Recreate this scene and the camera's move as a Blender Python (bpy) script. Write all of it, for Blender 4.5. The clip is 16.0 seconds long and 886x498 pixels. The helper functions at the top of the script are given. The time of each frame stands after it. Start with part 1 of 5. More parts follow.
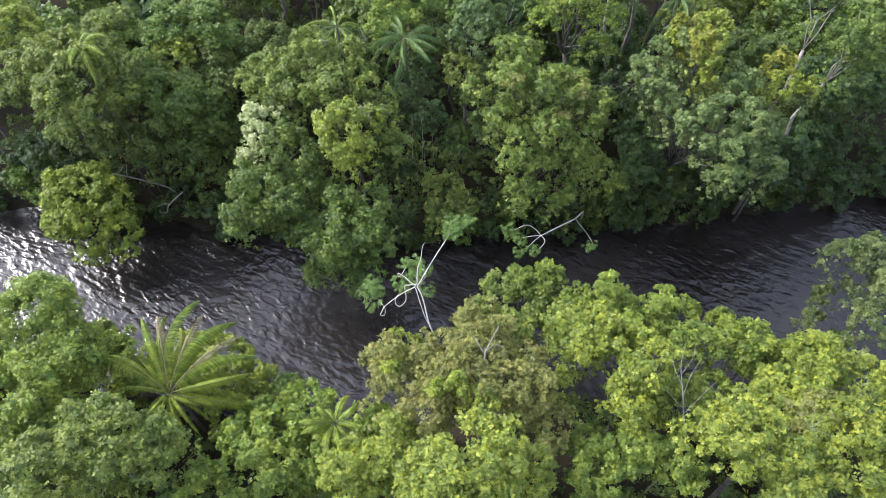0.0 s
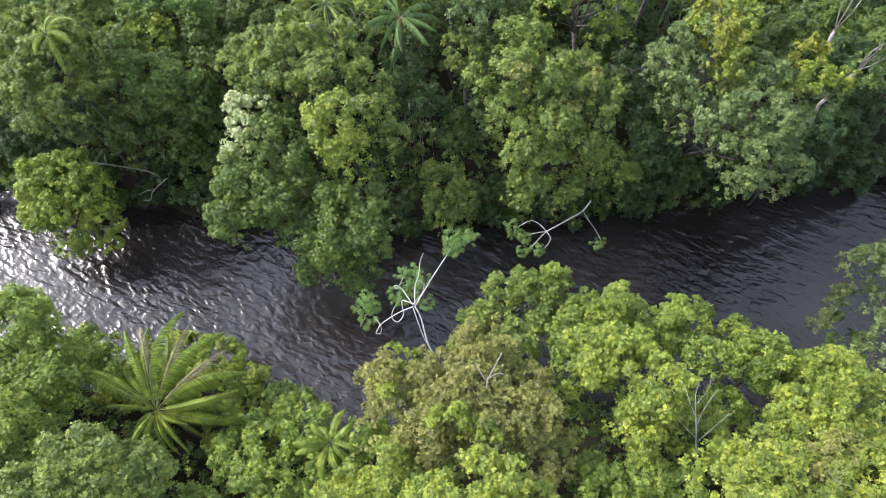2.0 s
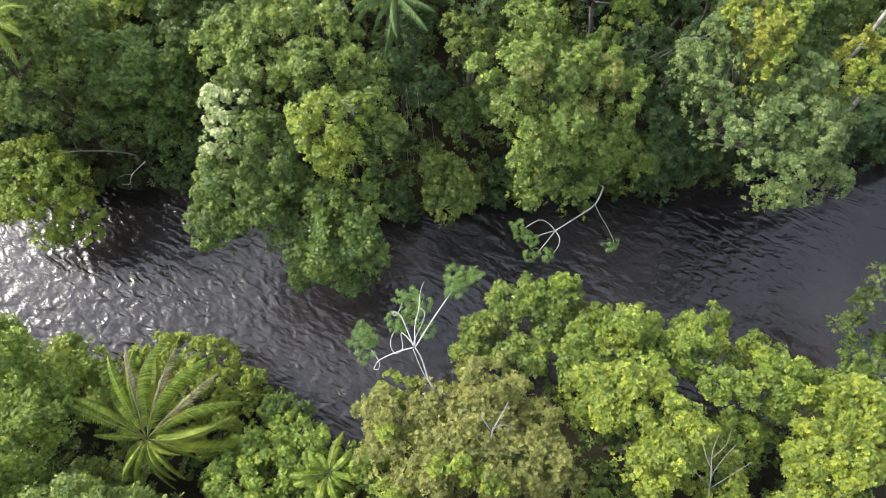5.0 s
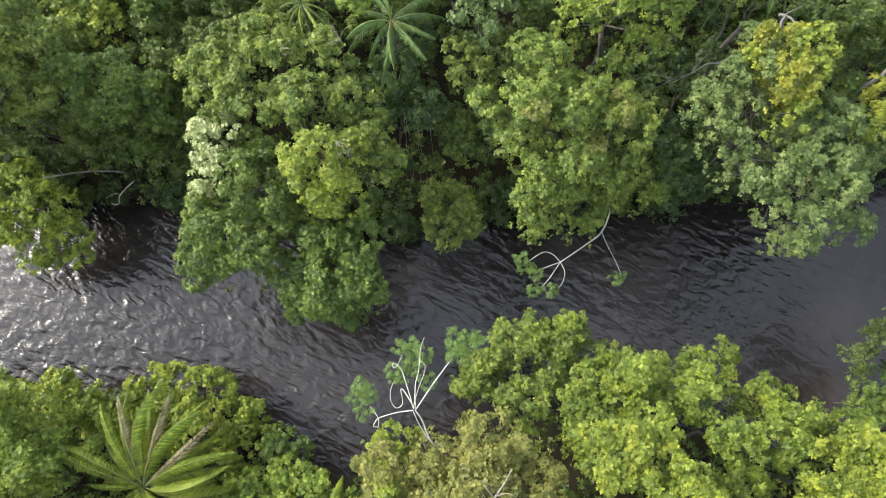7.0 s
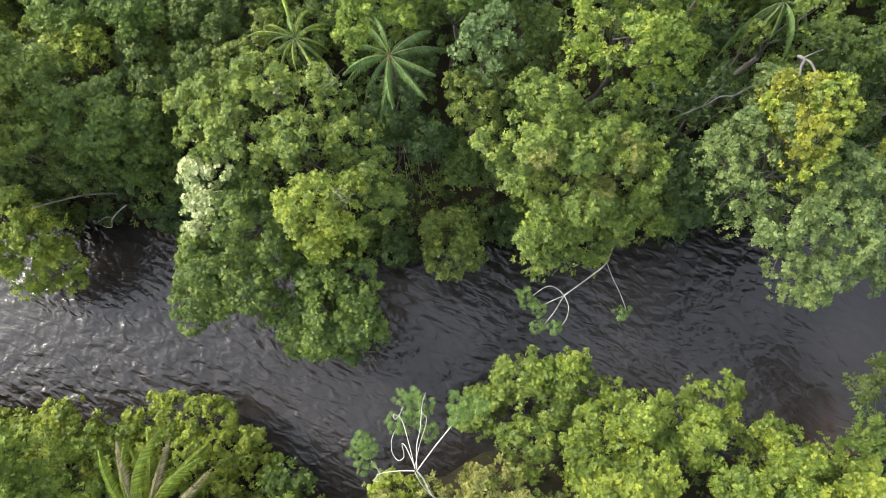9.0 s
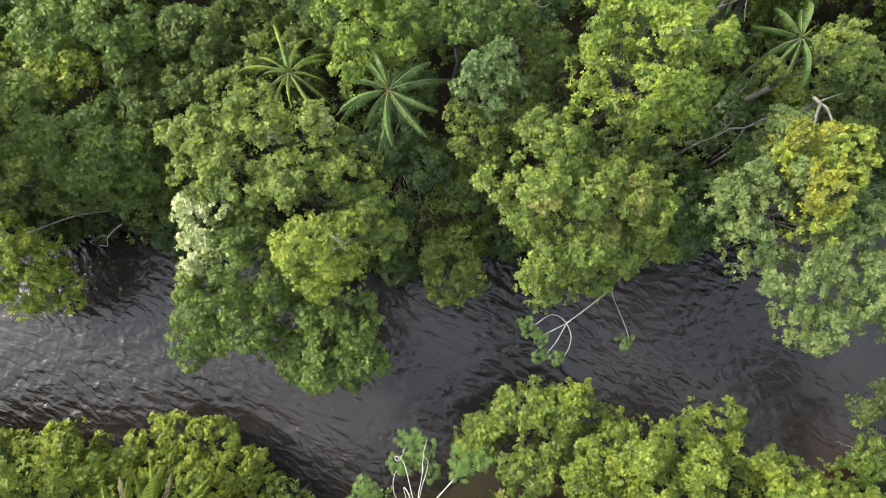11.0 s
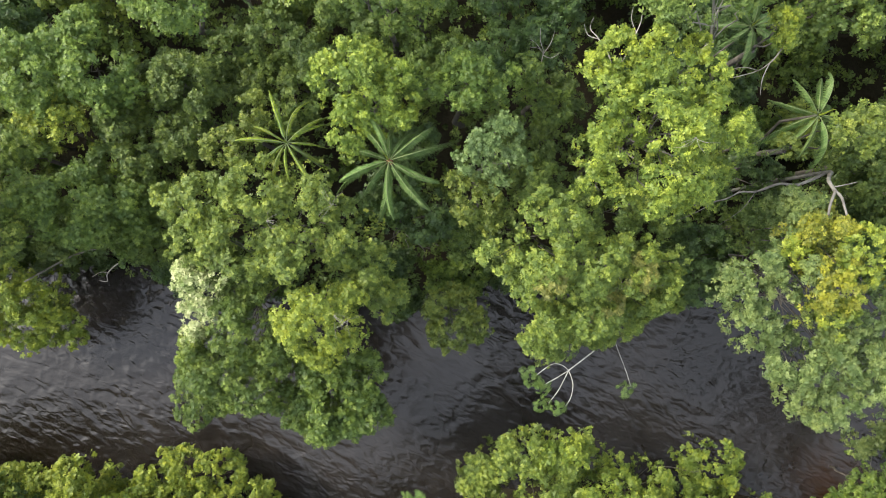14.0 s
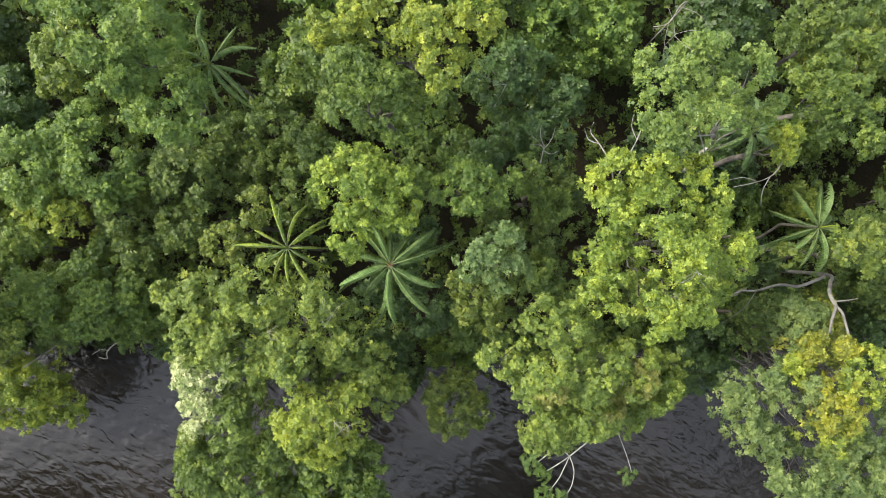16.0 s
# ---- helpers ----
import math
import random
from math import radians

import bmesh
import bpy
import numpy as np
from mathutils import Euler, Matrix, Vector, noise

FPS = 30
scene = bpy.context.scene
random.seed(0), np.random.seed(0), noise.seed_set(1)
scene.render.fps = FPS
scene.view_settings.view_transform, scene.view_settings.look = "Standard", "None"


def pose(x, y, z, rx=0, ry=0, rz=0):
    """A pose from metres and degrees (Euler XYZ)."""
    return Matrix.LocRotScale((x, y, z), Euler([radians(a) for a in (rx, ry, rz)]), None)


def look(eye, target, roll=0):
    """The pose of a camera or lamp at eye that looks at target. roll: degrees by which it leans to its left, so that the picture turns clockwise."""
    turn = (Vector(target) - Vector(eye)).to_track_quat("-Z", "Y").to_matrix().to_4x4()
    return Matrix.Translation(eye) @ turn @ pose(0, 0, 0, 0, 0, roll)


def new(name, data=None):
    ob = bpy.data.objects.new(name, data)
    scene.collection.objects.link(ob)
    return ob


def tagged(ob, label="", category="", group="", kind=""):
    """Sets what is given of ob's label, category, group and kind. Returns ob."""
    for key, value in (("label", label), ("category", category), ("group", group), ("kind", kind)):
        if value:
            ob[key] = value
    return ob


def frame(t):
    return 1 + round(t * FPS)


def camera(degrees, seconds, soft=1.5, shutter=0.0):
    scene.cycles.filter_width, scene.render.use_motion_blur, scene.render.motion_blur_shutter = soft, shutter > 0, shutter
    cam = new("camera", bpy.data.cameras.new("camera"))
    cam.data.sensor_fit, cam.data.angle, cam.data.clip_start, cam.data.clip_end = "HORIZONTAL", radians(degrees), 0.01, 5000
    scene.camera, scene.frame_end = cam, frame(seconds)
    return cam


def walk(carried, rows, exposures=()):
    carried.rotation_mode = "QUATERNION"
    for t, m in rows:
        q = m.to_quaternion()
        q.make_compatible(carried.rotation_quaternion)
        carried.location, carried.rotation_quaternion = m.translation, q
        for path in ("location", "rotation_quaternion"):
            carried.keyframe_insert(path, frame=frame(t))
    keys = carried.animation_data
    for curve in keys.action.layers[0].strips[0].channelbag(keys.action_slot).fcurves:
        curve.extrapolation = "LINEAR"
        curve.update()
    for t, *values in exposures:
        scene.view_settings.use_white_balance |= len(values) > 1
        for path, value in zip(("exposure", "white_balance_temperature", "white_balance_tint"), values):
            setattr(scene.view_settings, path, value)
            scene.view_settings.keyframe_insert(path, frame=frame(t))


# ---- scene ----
cam = camera(65.8, 16.0, soft=0.92)
METRES, EYE, TILT, LEAN, TURN = 50.0, 61.5, -57.0, 0.0, 0.0
EXPOSURE = 2.16
ROWS = [
    (0.0, 0.0, 0.0, 0.0, 0.0, 0.0, -0.0),
    (0.5, 0.0004, 0.0172, 0.0254, 0.01, -1.12, 0.02),
    (1.0, 0.0007, 0.036, 0.0533, 0.01, -2.57, 0.05),
    (1.5, 0.0006, 0.0534, 0.0787, -0.01, -3.92, 0.08),
    (2.0, 0.0004, 0.072, 0.1068, -0.03, -5.47, 0.1),
    (2.5, 0.0003, 0.089, 0.1327, -0.03, -6.99, 0.14),
    (3.0, 0.0002, 0.1075, 0.1609, -0.02, -8.61, 0.18),
    (5.5, -0.0011, 0.1967, 0.2984, -0.06, -15.7, 0.34),
    (6.0, -0.001, 0.2158, 0.3281, -0.06, -16.85, 0.37),
    (6.5, -0.0008, 0.2333, 0.355, -0.05, -17.79, 0.4),
    (7.0, -0.0006, 0.2526, 0.3854, -0.04, -18.84, 0.44),
    (7.5, -0.0011, 0.2692, 0.4117, -0.05, -19.73, 0.47),
    (8.0, -0.0008, 0.2868, 0.4397, -0.05, -20.76, 0.51),
    (8.5, -0.001, 0.3029, 0.4645, -0.07, -21.73, 0.54),
    (9.0, -0.0012, 0.3204, 0.4914, -0.09, -22.84, 0.58),
    (11.5, -0.0009, 0.4017, 0.6138, -0.11, -28.11, 0.73),
    (12.0, -0.001, 0.4188, 0.6396, -0.12, -29.27, 0.76),
    (12.5, -0.0013, 0.4344, 0.6635, -0.13, -30.37, 0.78),
    (13.0, -0.0015, 0.4513, 0.6895, -0.14, -31.57, 0.81),
    (13.5, -0.0015, 0.4668, 0.7134, -0.15, -32.66, 0.84),
    (14.0, -0.0016, 0.4834, 0.7383, -0.15, -33.0, 0.85),
    (14.5, -0.0022, 0.4985, 0.7616, -0.18, -32.83, 0.82),
    (15.0, -0.0023, 0.5153, 0.7874, -0.2, -32.68, 0.83),
    (15.5, -0.0023, 0.5308, 0.8114, -0.21, -32.6, 0.83),
    (16.0, -0.0015, 0.5473, 0.8368, -0.2, -32.43, 0.85),
]
walk(cam, [(t, pose(0, 0, EYE, TILT, LEAN, TURN) @ pose(METRES * x, METRES * y, METRES * z, 90 + pitch, roll, yaw)) for t, x, y, z, yaw, pitch, roll in ROWS],
     exposures=((0.0, EXPOSURE, 5850, 17.5), (7.0, EXPOSURE, 6400, 11.5), (16.0, EXPOSURE - 0.04, 6620, 10.0)))

# ---- light ----
SUN_EL, SUN_AZ = 38.0, -66.0
to_sun = Vector((math.sin(radians(SUN_AZ)) * math.cos(radians(SUN_EL)),
                 math.cos(radians(SUN_AZ)) * math.cos(radians(SUN_EL)), math.sin(radians(SUN_EL))))
world = bpy.data.worlds.new("sky")
scene.world = world
world.use_nodes = True
wn, wl = world.node_tree.nodes, world.node_tree.links
sky = wn.new("ShaderNodeTexSky")
sky.sky_type = "NISHITA"
sky.sun_disc = False
sky.sun_elevation, sky.sun_rotation = radians(SUN_EL), radians(SUN_AZ)
sky.air_density, sky.dust_density, sky.ozone_density = 1.0, 2.0, 1.0
haze = wn.new("ShaderNodeHueSaturation")  # thin high cloud: the sky is paler than clear blue
haze.inputs["Saturation"].default_value, haze.inputs["Value"].default_value = 0.78, 1.2
wl.new(sky.outputs[0], haze.inputs["Color"])
over = wn.new("ShaderNodeTexCoord")  # broken cloud: brightest overhead, dim at the horizon, with soft billows
height = wn.new("ShaderNodeSeparateXYZ")
wl.new(over.outputs["Generated"], height.inputs[0])
rise = wn.new("ShaderNodeMapRange")
rise.inputs[3].default_value, rise.inputs[4].default_value = 0.30, 1.0
wl.new(height.outputs[2], rise.inputs[0])
billow = wn.new("ShaderNodeTexNoise")
billow.inputs["Scale"].default_value, billow.inputs["Detail"].default_value = 2.4, 4.0
wl.new(over.outputs["Generated"], billow.inputs["Vector"])
puff = wn.new("ShaderNodeMapRange")
puff.inputs[1].default_value, puff.inputs[2].default_value = 0.3, 0.7
puff.inputs[3].default_value, puff.inputs[4].default_value = 0.72, 1.28
wl.new(billow.outputs["Fac"], puff.inputs[0])
dome = wn.new("ShaderNodeMath")
dome.operation = "MULTIPLY"
wl.new(rise.outputs[0], dome.inputs[0])
wl.new(puff.outputs[0], dome.inputs[1])
cloud_tone = wn.new("ShaderNodeVectorMath")
cloud_tone.operation = "SCALE"
cloud_tone.inputs[0].default_value = (3.6, 3.85, 4.3)
wl.new(dome.outputs[0], cloud_tone.inputs["Scale"])
near_sun = wn.new("ShaderNodeVectorMath")  # the wide glow of thin cloud round the sun
near_sun.operation = "DOT_PRODUCT"
near_sun.inputs[1].default_value = to_sun
wl.new(over.outputs["Generated"], near_sun.inputs[0])
glow = wn.new("ShaderNodeMapRange")
glow.interpolation_type = "SMOOTHSTEP"
glow.inputs[1].default_value, glow.inputs[2].default_value = 0.74, 1.05
glow.inputs[4].default_value = 1.0
wl.new(near_sun.outputs["Value"], glow.inputs[0])
glow_tone = wn.new("ShaderNodeVectorMath")
glow_tone.operation = "MULTIPLY_ADD"
glow_tone.inputs[1].default_value = (7.0, 7.0, 7.0)
wl.new(glow.outputs[0], glow_tone.inputs[0])
wl.new(cloud_tone.outputs[0], glow_tone.inputs[2])
veil = wn.new("ShaderNodeMix")
veil.data_type = "RGBA"
veil.inputs[0].default_value = 0.75
wl.new(glow_tone.outputs[0], veil.inputs[7])
wl.new(haze.outputs[0], veil.inputs[6])
wl.new(veil.outputs[2], wn["Background"].inputs[0])
wn["Background"].inputs[1].default_value = 0.15
sun = new("sun", bpy.data.lights.new("sun", "SUN"))
sun.data.energy, sun.data.angle, sun.data.color = 1.75, radians(17.0), (1.0, 0.93, 0.78)
sun.matrix_world = look(to_sun * 200, (0, 0, 0))


# ---- materials ----
def material(name):
    m = bpy.data.materials.new(name)
    m.use_nodes = True
    return m, m.node_tree.nodes, m.node_tree.links, m.node_tree.nodes["Principled BSDF"]


def ramp(nodes, links, source, stops):
    r = nodes.new("ShaderNodeValToRGB")
    while len(r.color_ramp.elements) < len(stops):
        r.color_ramp.elements.new(0.5)
    for e, (at, col) in zip(r.color_ramp.elements, stops):
        e.position, e.color = at, (*col, 1)
    links.new(source, r.inputs[0])
    return r.outputs[0]


def mixed(nodes, links, fac, a, b, mode="MIX"):
    m = nodes.new("ShaderNodeMix")
    m.data_type, m.blend_type = "RGBA", mode
    for socket, value in ((0, fac), (6, a), (7, b)):
        if hasattr(value, "is_linked"):
            links.new(value, m.inputs[socket])
        elif socket == 0:
            m.inputs[0].default_value = value
        else:
            m.inputs[socket].default_value = (*value, 1)
    return m.outputs[2]


def noisy(nodes, links, scale, detail=3.0, rough=0.55, stretch=None, space="Object"):
    co = nodes.new("ShaderNodeTexCoord")
    n = nodes.new("ShaderNodeTexNoise")
    n.inputs["Scale"].default_value, n.inputs["Detail"].default_value, n.inputs["Roughness"].default_value = scale, detail, rough
    src = co.outputs[space]
    if stretch:
        if len(stretch) > 3:  # turn first, so that the stretched grain runs askew
            askew = nodes.new("ShaderNodeMapping")
            askew.inputs["Rotation"].default_value = (0, 0, radians(stretch[3]))
            links.new(src, askew.inputs[0])
            src = askew.outputs[0]
        mp = nodes.new("ShaderNodeMapping")
        mp.inputs["Scale"].default_value = stretch[:3]
        links.new(src, mp.inputs[0])
        src = mp.outputs[0]
    links.new(src, n.inputs["Vector"])
    return n.outputs["Fac"]


def leaf_material(name, young, full, old, gloss=0.5, through_leaf=0.28):
    """Foliage: each leaf takes a tone between young, full and old growth, in drifts over the crown."""
    m, nodes, links, p = material(name)
    geo = nodes.new("ShaderNodeNewGeometry")
    info = nodes.new("ShaderNodeObjectInfo")
    drift = noisy(nodes, links, 0.55, 2.0)
    add = nodes.new("ShaderNodeMath")
    add.operation = "MULTIPLY_ADD"
    links.new(geo.outputs["Random Per Island"], add.inputs[0])
    add.inputs[1].default_value = 0.7
    half = nodes.new("ShaderNodeMath")
    half.operation = "MULTIPLY_ADD"
    links.new(drift, half.inputs[0])
    half.inputs[1].default_value, half.inputs[2].default_value = 1.0, -0.9
    clump = nodes.new("ShaderNodeMath")
    clump.operation = "MULTIPLY_ADD"
    links.new(noisy(nodes, links, 1.7, 1.0), clump.inputs[0])
    clump.inputs[1].default_value = 0.9
    links.new(half.outputs[0], clump.inputs[2])
    links.new(clump.outputs[0], add.inputs[2])
    col = ramp(nodes, links, add.outputs[0], ((0.12, old), (0.5, full), (0.88, young)))
    hue = nodes.new("ShaderNodeHueSaturation")
    for socket, lo, hi in (("Hue", 0.493, 0.503), ("Value", 0.88, 1.12)):
        mr = nodes.new("ShaderNodeMapRange")
        links.new(info.outputs["Random"], mr.inputs[0])
        mr.inputs[3].default_value, mr.inputs[4].default_value = lo, hi
        links.new(mr.outputs[0], hue.inputs[socket])
    links.new(col, hue.inputs["Color"])
    links.new(hue.outputs[0], p.inputs["Base Color"])
    p.inputs["Roughness"].default_value = gloss
    p.inputs["Specular IOR Level"].default_value = 0.3
    t = nodes.new("ShaderNodeBsdfTranslucent")
    warm = mixed(nodes, links, 0.5, hue.outputs[0], (0.24, 0.34, 0.04))
    links.new(warm, t.inputs[0])
    mix = nodes.new("ShaderNodeMixShader")
    mix.inputs[0].default_value = through_leaf
    links.new(p.outputs[0], mix.inputs[1])
    links.new(t.outputs[0], mix.inputs[2])
    links.new(mix.outputs[0], nodes["Material Output"].inputs[0])
    return m


LEAF = {
    "olive": leaf_material("leaf_olive", (0.221, 0.260, 0.042), (0.115, 0.157, 0.026), (0.058, 0.090, 0.019)),
    "mid": leaf_material("leaf_mid", (0.170, 0.233, 0.037), (0.085, 0.134, 0.023), (0.043, 0.080, 0.017)),
    # dark and shade carry the shadow of bank and understorey in their leaf colour
    "dark": leaf_material("leaf_deep_shade_tone", (0.082, 0.125, 0.030), (0.040, 0.073, 0.020), (0.020, 0.042, 0.013)),
    "shade": leaf_material("leaf_shade_tone", (0.135, 0.178, 0.032), (0.070, 0.107, 0.021), (0.036, 0.064, 0.015)),
    "lime": leaf_material("leaf_lime", (0.305, 0.340, 0.036), (0.170, 0.215, 0.026), (0.083, 0.123, 0.019)),
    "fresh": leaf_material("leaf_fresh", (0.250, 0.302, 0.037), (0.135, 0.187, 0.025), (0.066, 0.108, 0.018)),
    "gold": leaf_material("leaf_gold", (0.288, 0.284, 0.029), (0.176, 0.187, 0.021), (0.087, 0.107, 0.015)),
    "pear": leaf_material("leaf_pear", (0.196, 0.246, 0.050), (0.116, 0.166, 0.034), (0.059, 0.098, 0.022)),
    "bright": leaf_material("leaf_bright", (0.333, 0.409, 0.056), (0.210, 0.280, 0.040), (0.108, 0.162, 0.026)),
    "mint": leaf_material("leaf_mint", (0.165, 0.230, 0.074), (0.098, 0.150, 0.047), (0.048, 0.086, 0.026)),
    "grey": leaf_material("leaf_grey", (0.174, 0.210, 0.062), (0.104, 0.141, 0.041), (0.053, 0.083, 0.025)),
    "brown": leaf_material("leaf_brown", (0.274, 0.268, 0.063), (0.168, 0.178, 0.041), (0.084, 0.095, 0.024)),
    "pale": leaf_material("leaf_pale", (0.46, 0.48, 0.25), (0.33, 0.37, 0.16), (0.15, 0.21, 0.06)),
    "palm": leaf_material("leaf_palm", (0.163, 0.235, 0.080), (0.101, 0.165, 0.055), (0.053, 0.100, 0.030), 0.4, 0.25),
    "frond": leaf_material("leaf_frond", (0.302, 0.357, 0.042), (0.186, 0.247, 0.030), (0.091, 0.137, 0.021), 0.45, 0.3),
    "spike": leaf_material("leaf_spike", (0.300, 0.360, 0.040), (0.180, 0.245, 0.030), (0.072, 0.115, 0.019), 0.45, 0.3),
    "palmate": leaf_material("leaf_palmate", (0.163, 0.235, 0.050), (0.091, 0.155, 0.034), (0.040, 0.080, 0.020), 0.6, 0.3),
    "dry": leaf_material("leaf_dry", (0.34, 0.29, 0.19), (0.24, 0.19, 0.11), (0.13, 0.10, 0.06), 0.7, 0.2),
}


def bark_material(name, light, deep, scale=6.0):
    m, nodes, links, p = material(name)
    patch = noisy(nodes, links, scale * 0.25, 4.0)
    grain = noisy(nodes, links, scale, 5.0, 0.65, (1, 1, 0.2))
    col = mixed(nodes, links, grain, ramp(nodes, links, patch, ((0.35, deep), (0.65, light))), light, "MULTIPLY")
    soft = mixed(nodes, links, 0.6, ramp(nodes, links, patch, ((0.35, deep), (0.65, light))), col)
    links.new(soft, p.inputs["Base Color"])
    p.inputs["Roughness"].default_value = 0.85
    b = nodes.new("ShaderNodeBump")
    b.inputs["Strength"].default_value, b.inputs["Distance"].default_value = 0.6, 0.03
    links.new(grain, b.inputs["Height"])
    links.new(b.outputs[0], p.inputs["Normal"])
    return m


BARK = bark_material("bark_brown", (0.12, 0.108, 0.09), (0.045, 0.04, 0.034))
BARK_PALE = bark_material("bark_pale", (0.34, 0.32, 0.28), (0.17, 0.155, 0.13))
BARK_WHITE = bark_material("bark_white", (0.52, 0.51, 0.46), (0.30, 0.29, 0.25), 9.0)
PALM_BARK = bark_material("palm_bark", (0.12, 0.108, 0.088), (0.055, 0.047, 0.038))
RIB = bark_material("leaf_rib", (0.17, 0.21, 0.08), (0.09, 0.13, 0.045))
RIB_GOLD = bark_material("golden_rib", (0.22, 0.23, 0.06), (0.13, 0.14, 0.035))
BARK_GREY = bark_material("bark_grey", (0.205, 0.195, 0.175), (0.10, 0.093, 0.082))
FIBRE = bark_material("red_fibre", (0.30, 0.13, 0.07), (0.15, 0.06, 0.03), 12.0)


def ground_material():
    m, nodes, links, p = material("forest_floor")
    big, fine = noisy(nodes, links, 0.25, 4.0), noisy(nodes, links, 5.0, 5.0)
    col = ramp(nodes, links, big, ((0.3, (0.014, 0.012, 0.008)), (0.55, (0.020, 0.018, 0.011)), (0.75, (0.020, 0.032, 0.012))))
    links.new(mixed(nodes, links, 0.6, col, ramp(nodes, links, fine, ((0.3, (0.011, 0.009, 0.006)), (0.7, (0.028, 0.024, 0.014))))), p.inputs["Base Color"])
    p.inputs["Roughness"].default_value, p.inputs["Specular IOR Level"].default_value = 0.95, 0.1
    b = nodes.new("ShaderNodeBump")
    b.inputs["Strength"].default_value, b.inputs["Distance"].default_value = 0.8, 0.08
    links.new(fine, b.inputs["Height"])
    links.new(b.outputs[0], p.inputs["Normal"])
    return m


def water_material():
    """Tea-brown river water: dark body, clear gloss, ripples that run with the stream."""
    m, nodes, links, p = material("river_water")
    big = noisy(nodes, links, 0.10, 3.0)
    col = ramp(nodes, links, big, ((0.35, (0.007, 0.0055, 0.0045)), (0.65, (0.019, 0.0165, 0.015))))
    co = nodes.new("ShaderNodeTexCoord")
    edge = noisy(nodes, links, 0.5, 4.0)

    def patch_mask(at, reach):
        """One at the middle of a patch, nought outside it, with an uneven edge."""
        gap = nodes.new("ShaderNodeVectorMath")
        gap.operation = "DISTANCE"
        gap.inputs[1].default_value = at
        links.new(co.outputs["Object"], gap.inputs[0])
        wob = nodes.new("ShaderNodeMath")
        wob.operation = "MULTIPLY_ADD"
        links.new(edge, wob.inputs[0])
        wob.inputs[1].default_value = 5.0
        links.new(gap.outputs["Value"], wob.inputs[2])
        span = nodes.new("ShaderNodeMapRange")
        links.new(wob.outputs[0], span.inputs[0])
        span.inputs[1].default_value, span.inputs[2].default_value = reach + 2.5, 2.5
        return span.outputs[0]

    bed = mixed(nodes, links, patch_mask((33.5, 21.5, 0), 5.5), col, (0.024, 0.012, 0.006))  # reddish silt under shallow water
    # left: brown shallows, plus the near trees' dark reflection put into the colour
    left_dark = patch_mask((-38, 27, 0), 13.0)
    deep = mixed(nodes, links, left_dark, bed, (0.005, 0.0035, 0.002))
    # under the bend: shade painted into the water colour
    shade = mixed(nodes, links, patch_mask((-27, 42, 0), 9.0), deep, (0.009, 0.007, 0.006))
    # right: the far forest's dark reflection painted into the water colour
    painted_reflection = mixed(nodes, links, patch_mask((37, 42, 0), 11.0), shade, (0.012, 0.010, 0.009))
    links.new(mixed(nodes, links, patch_mask((28, 28, 0), 6.0), painted_reflection, (0.010, 0.008, 0.007)), p.inputs["Base Color"])
    p.inputs["Roughness"].default_value = 0.22
    p.inputs["IOR"].default_value = 1.4
    r1 = noisy(nodes, links, 1.1, 1.5, 0.5, (0.8, 1.3, 1.0, 30))
    r1.node.inputs["Distortion"].default_value = 0.35
    r2 = noisy(nodes, links, 4.0, 3.0, 0.55, (0.7, 1.3, 1.0, -8))
    area = noisy(nodes, links, 0.16, 2.0)
    gate = nodes.new("ShaderNodeMapRange")
    links.new(area, gate.inputs[0])
    gate.inputs[1].default_value, gate.inputs[2].default_value = 0.35, 0.62
    gate.inputs[3].default_value, gate.inputs[4].default_value = 0.4, 1.0
    out = nodes.new("ShaderNodeVectorMath")  # a riffle where the bed comes up
    out.operation = "DISTANCE"
    out.inputs[1].default_value = (24, 35, 0)
    links.new(co.outputs["Object"], out.inputs[0])
    uneven = nodes.new("ShaderNodeMath")
    uneven.operation = "MULTIPLY_ADD"
    links.new(area, uneven.inputs[0])
    uneven.inputs[1].default_value = 12.0
    links.new(out.outputs["Value"], uneven.inputs[2])
    riffle = nodes.new("ShaderNodeMapRange")
    links.new(uneven.outputs[0], riffle.inputs[0])
    riffle.inputs[1].default_value, riffle.inputs[2].default_value = 19.0, 8.0
    rough = nodes.new("ShaderNodeMath")
    rough.operation = "MAXIMUM"
    links.new(gate.outputs[0], rough.inputs[0])
    links.new(riffle.outputs[0], rough.inputs[1])
    b1 = nodes.new("ShaderNodeBump")
    b1.inputs["Distance"].default_value = 0.40
    calm = nodes.new("ShaderNodeMapRange")  # the dark water on the left runs smoother
    links.new(left_dark, calm.inputs[0])
    calm.inputs[3].default_value, calm.inputs[4].default_value = 0.55, 0.42
    eased = nodes.new("ShaderNodeMath")
    eased.operation = "MULTIPLY"
    links.new(rough.outputs[0], eased.inputs[0])
    links.new(calm.outputs[0], eased.inputs[1])
    lee = nodes.new("ShaderNodeMapRange")  # sheltered water under the far bank
    links.new(patch_mask((38, 42, 0), 11.0), lee.inputs[0])
    lee.inputs[3].default_value, lee.inputs[4].default_value = 1.0, 0.3
    hushed = nodes.new("ShaderNodeMath")
    hushed.operation = "MULTIPLY"
    links.new(eased.outputs[0], hushed.inputs[0])
    links.new(lee.outputs[0], hushed.inputs[1])
    links.new(hushed.outputs[0], b1.inputs["Strength"])
    links.new(r1, b1.inputs["Height"])
    swell = noisy(nodes, links, 0.62, 2.0, 0.45, (0.6, 1.5, 1.0, 26))
    swell.node.inputs["Distortion"].default_value = 0.8
    b0 = nodes.new("ShaderNodeBump")
    b0.inputs["Distance"].default_value = 0.24
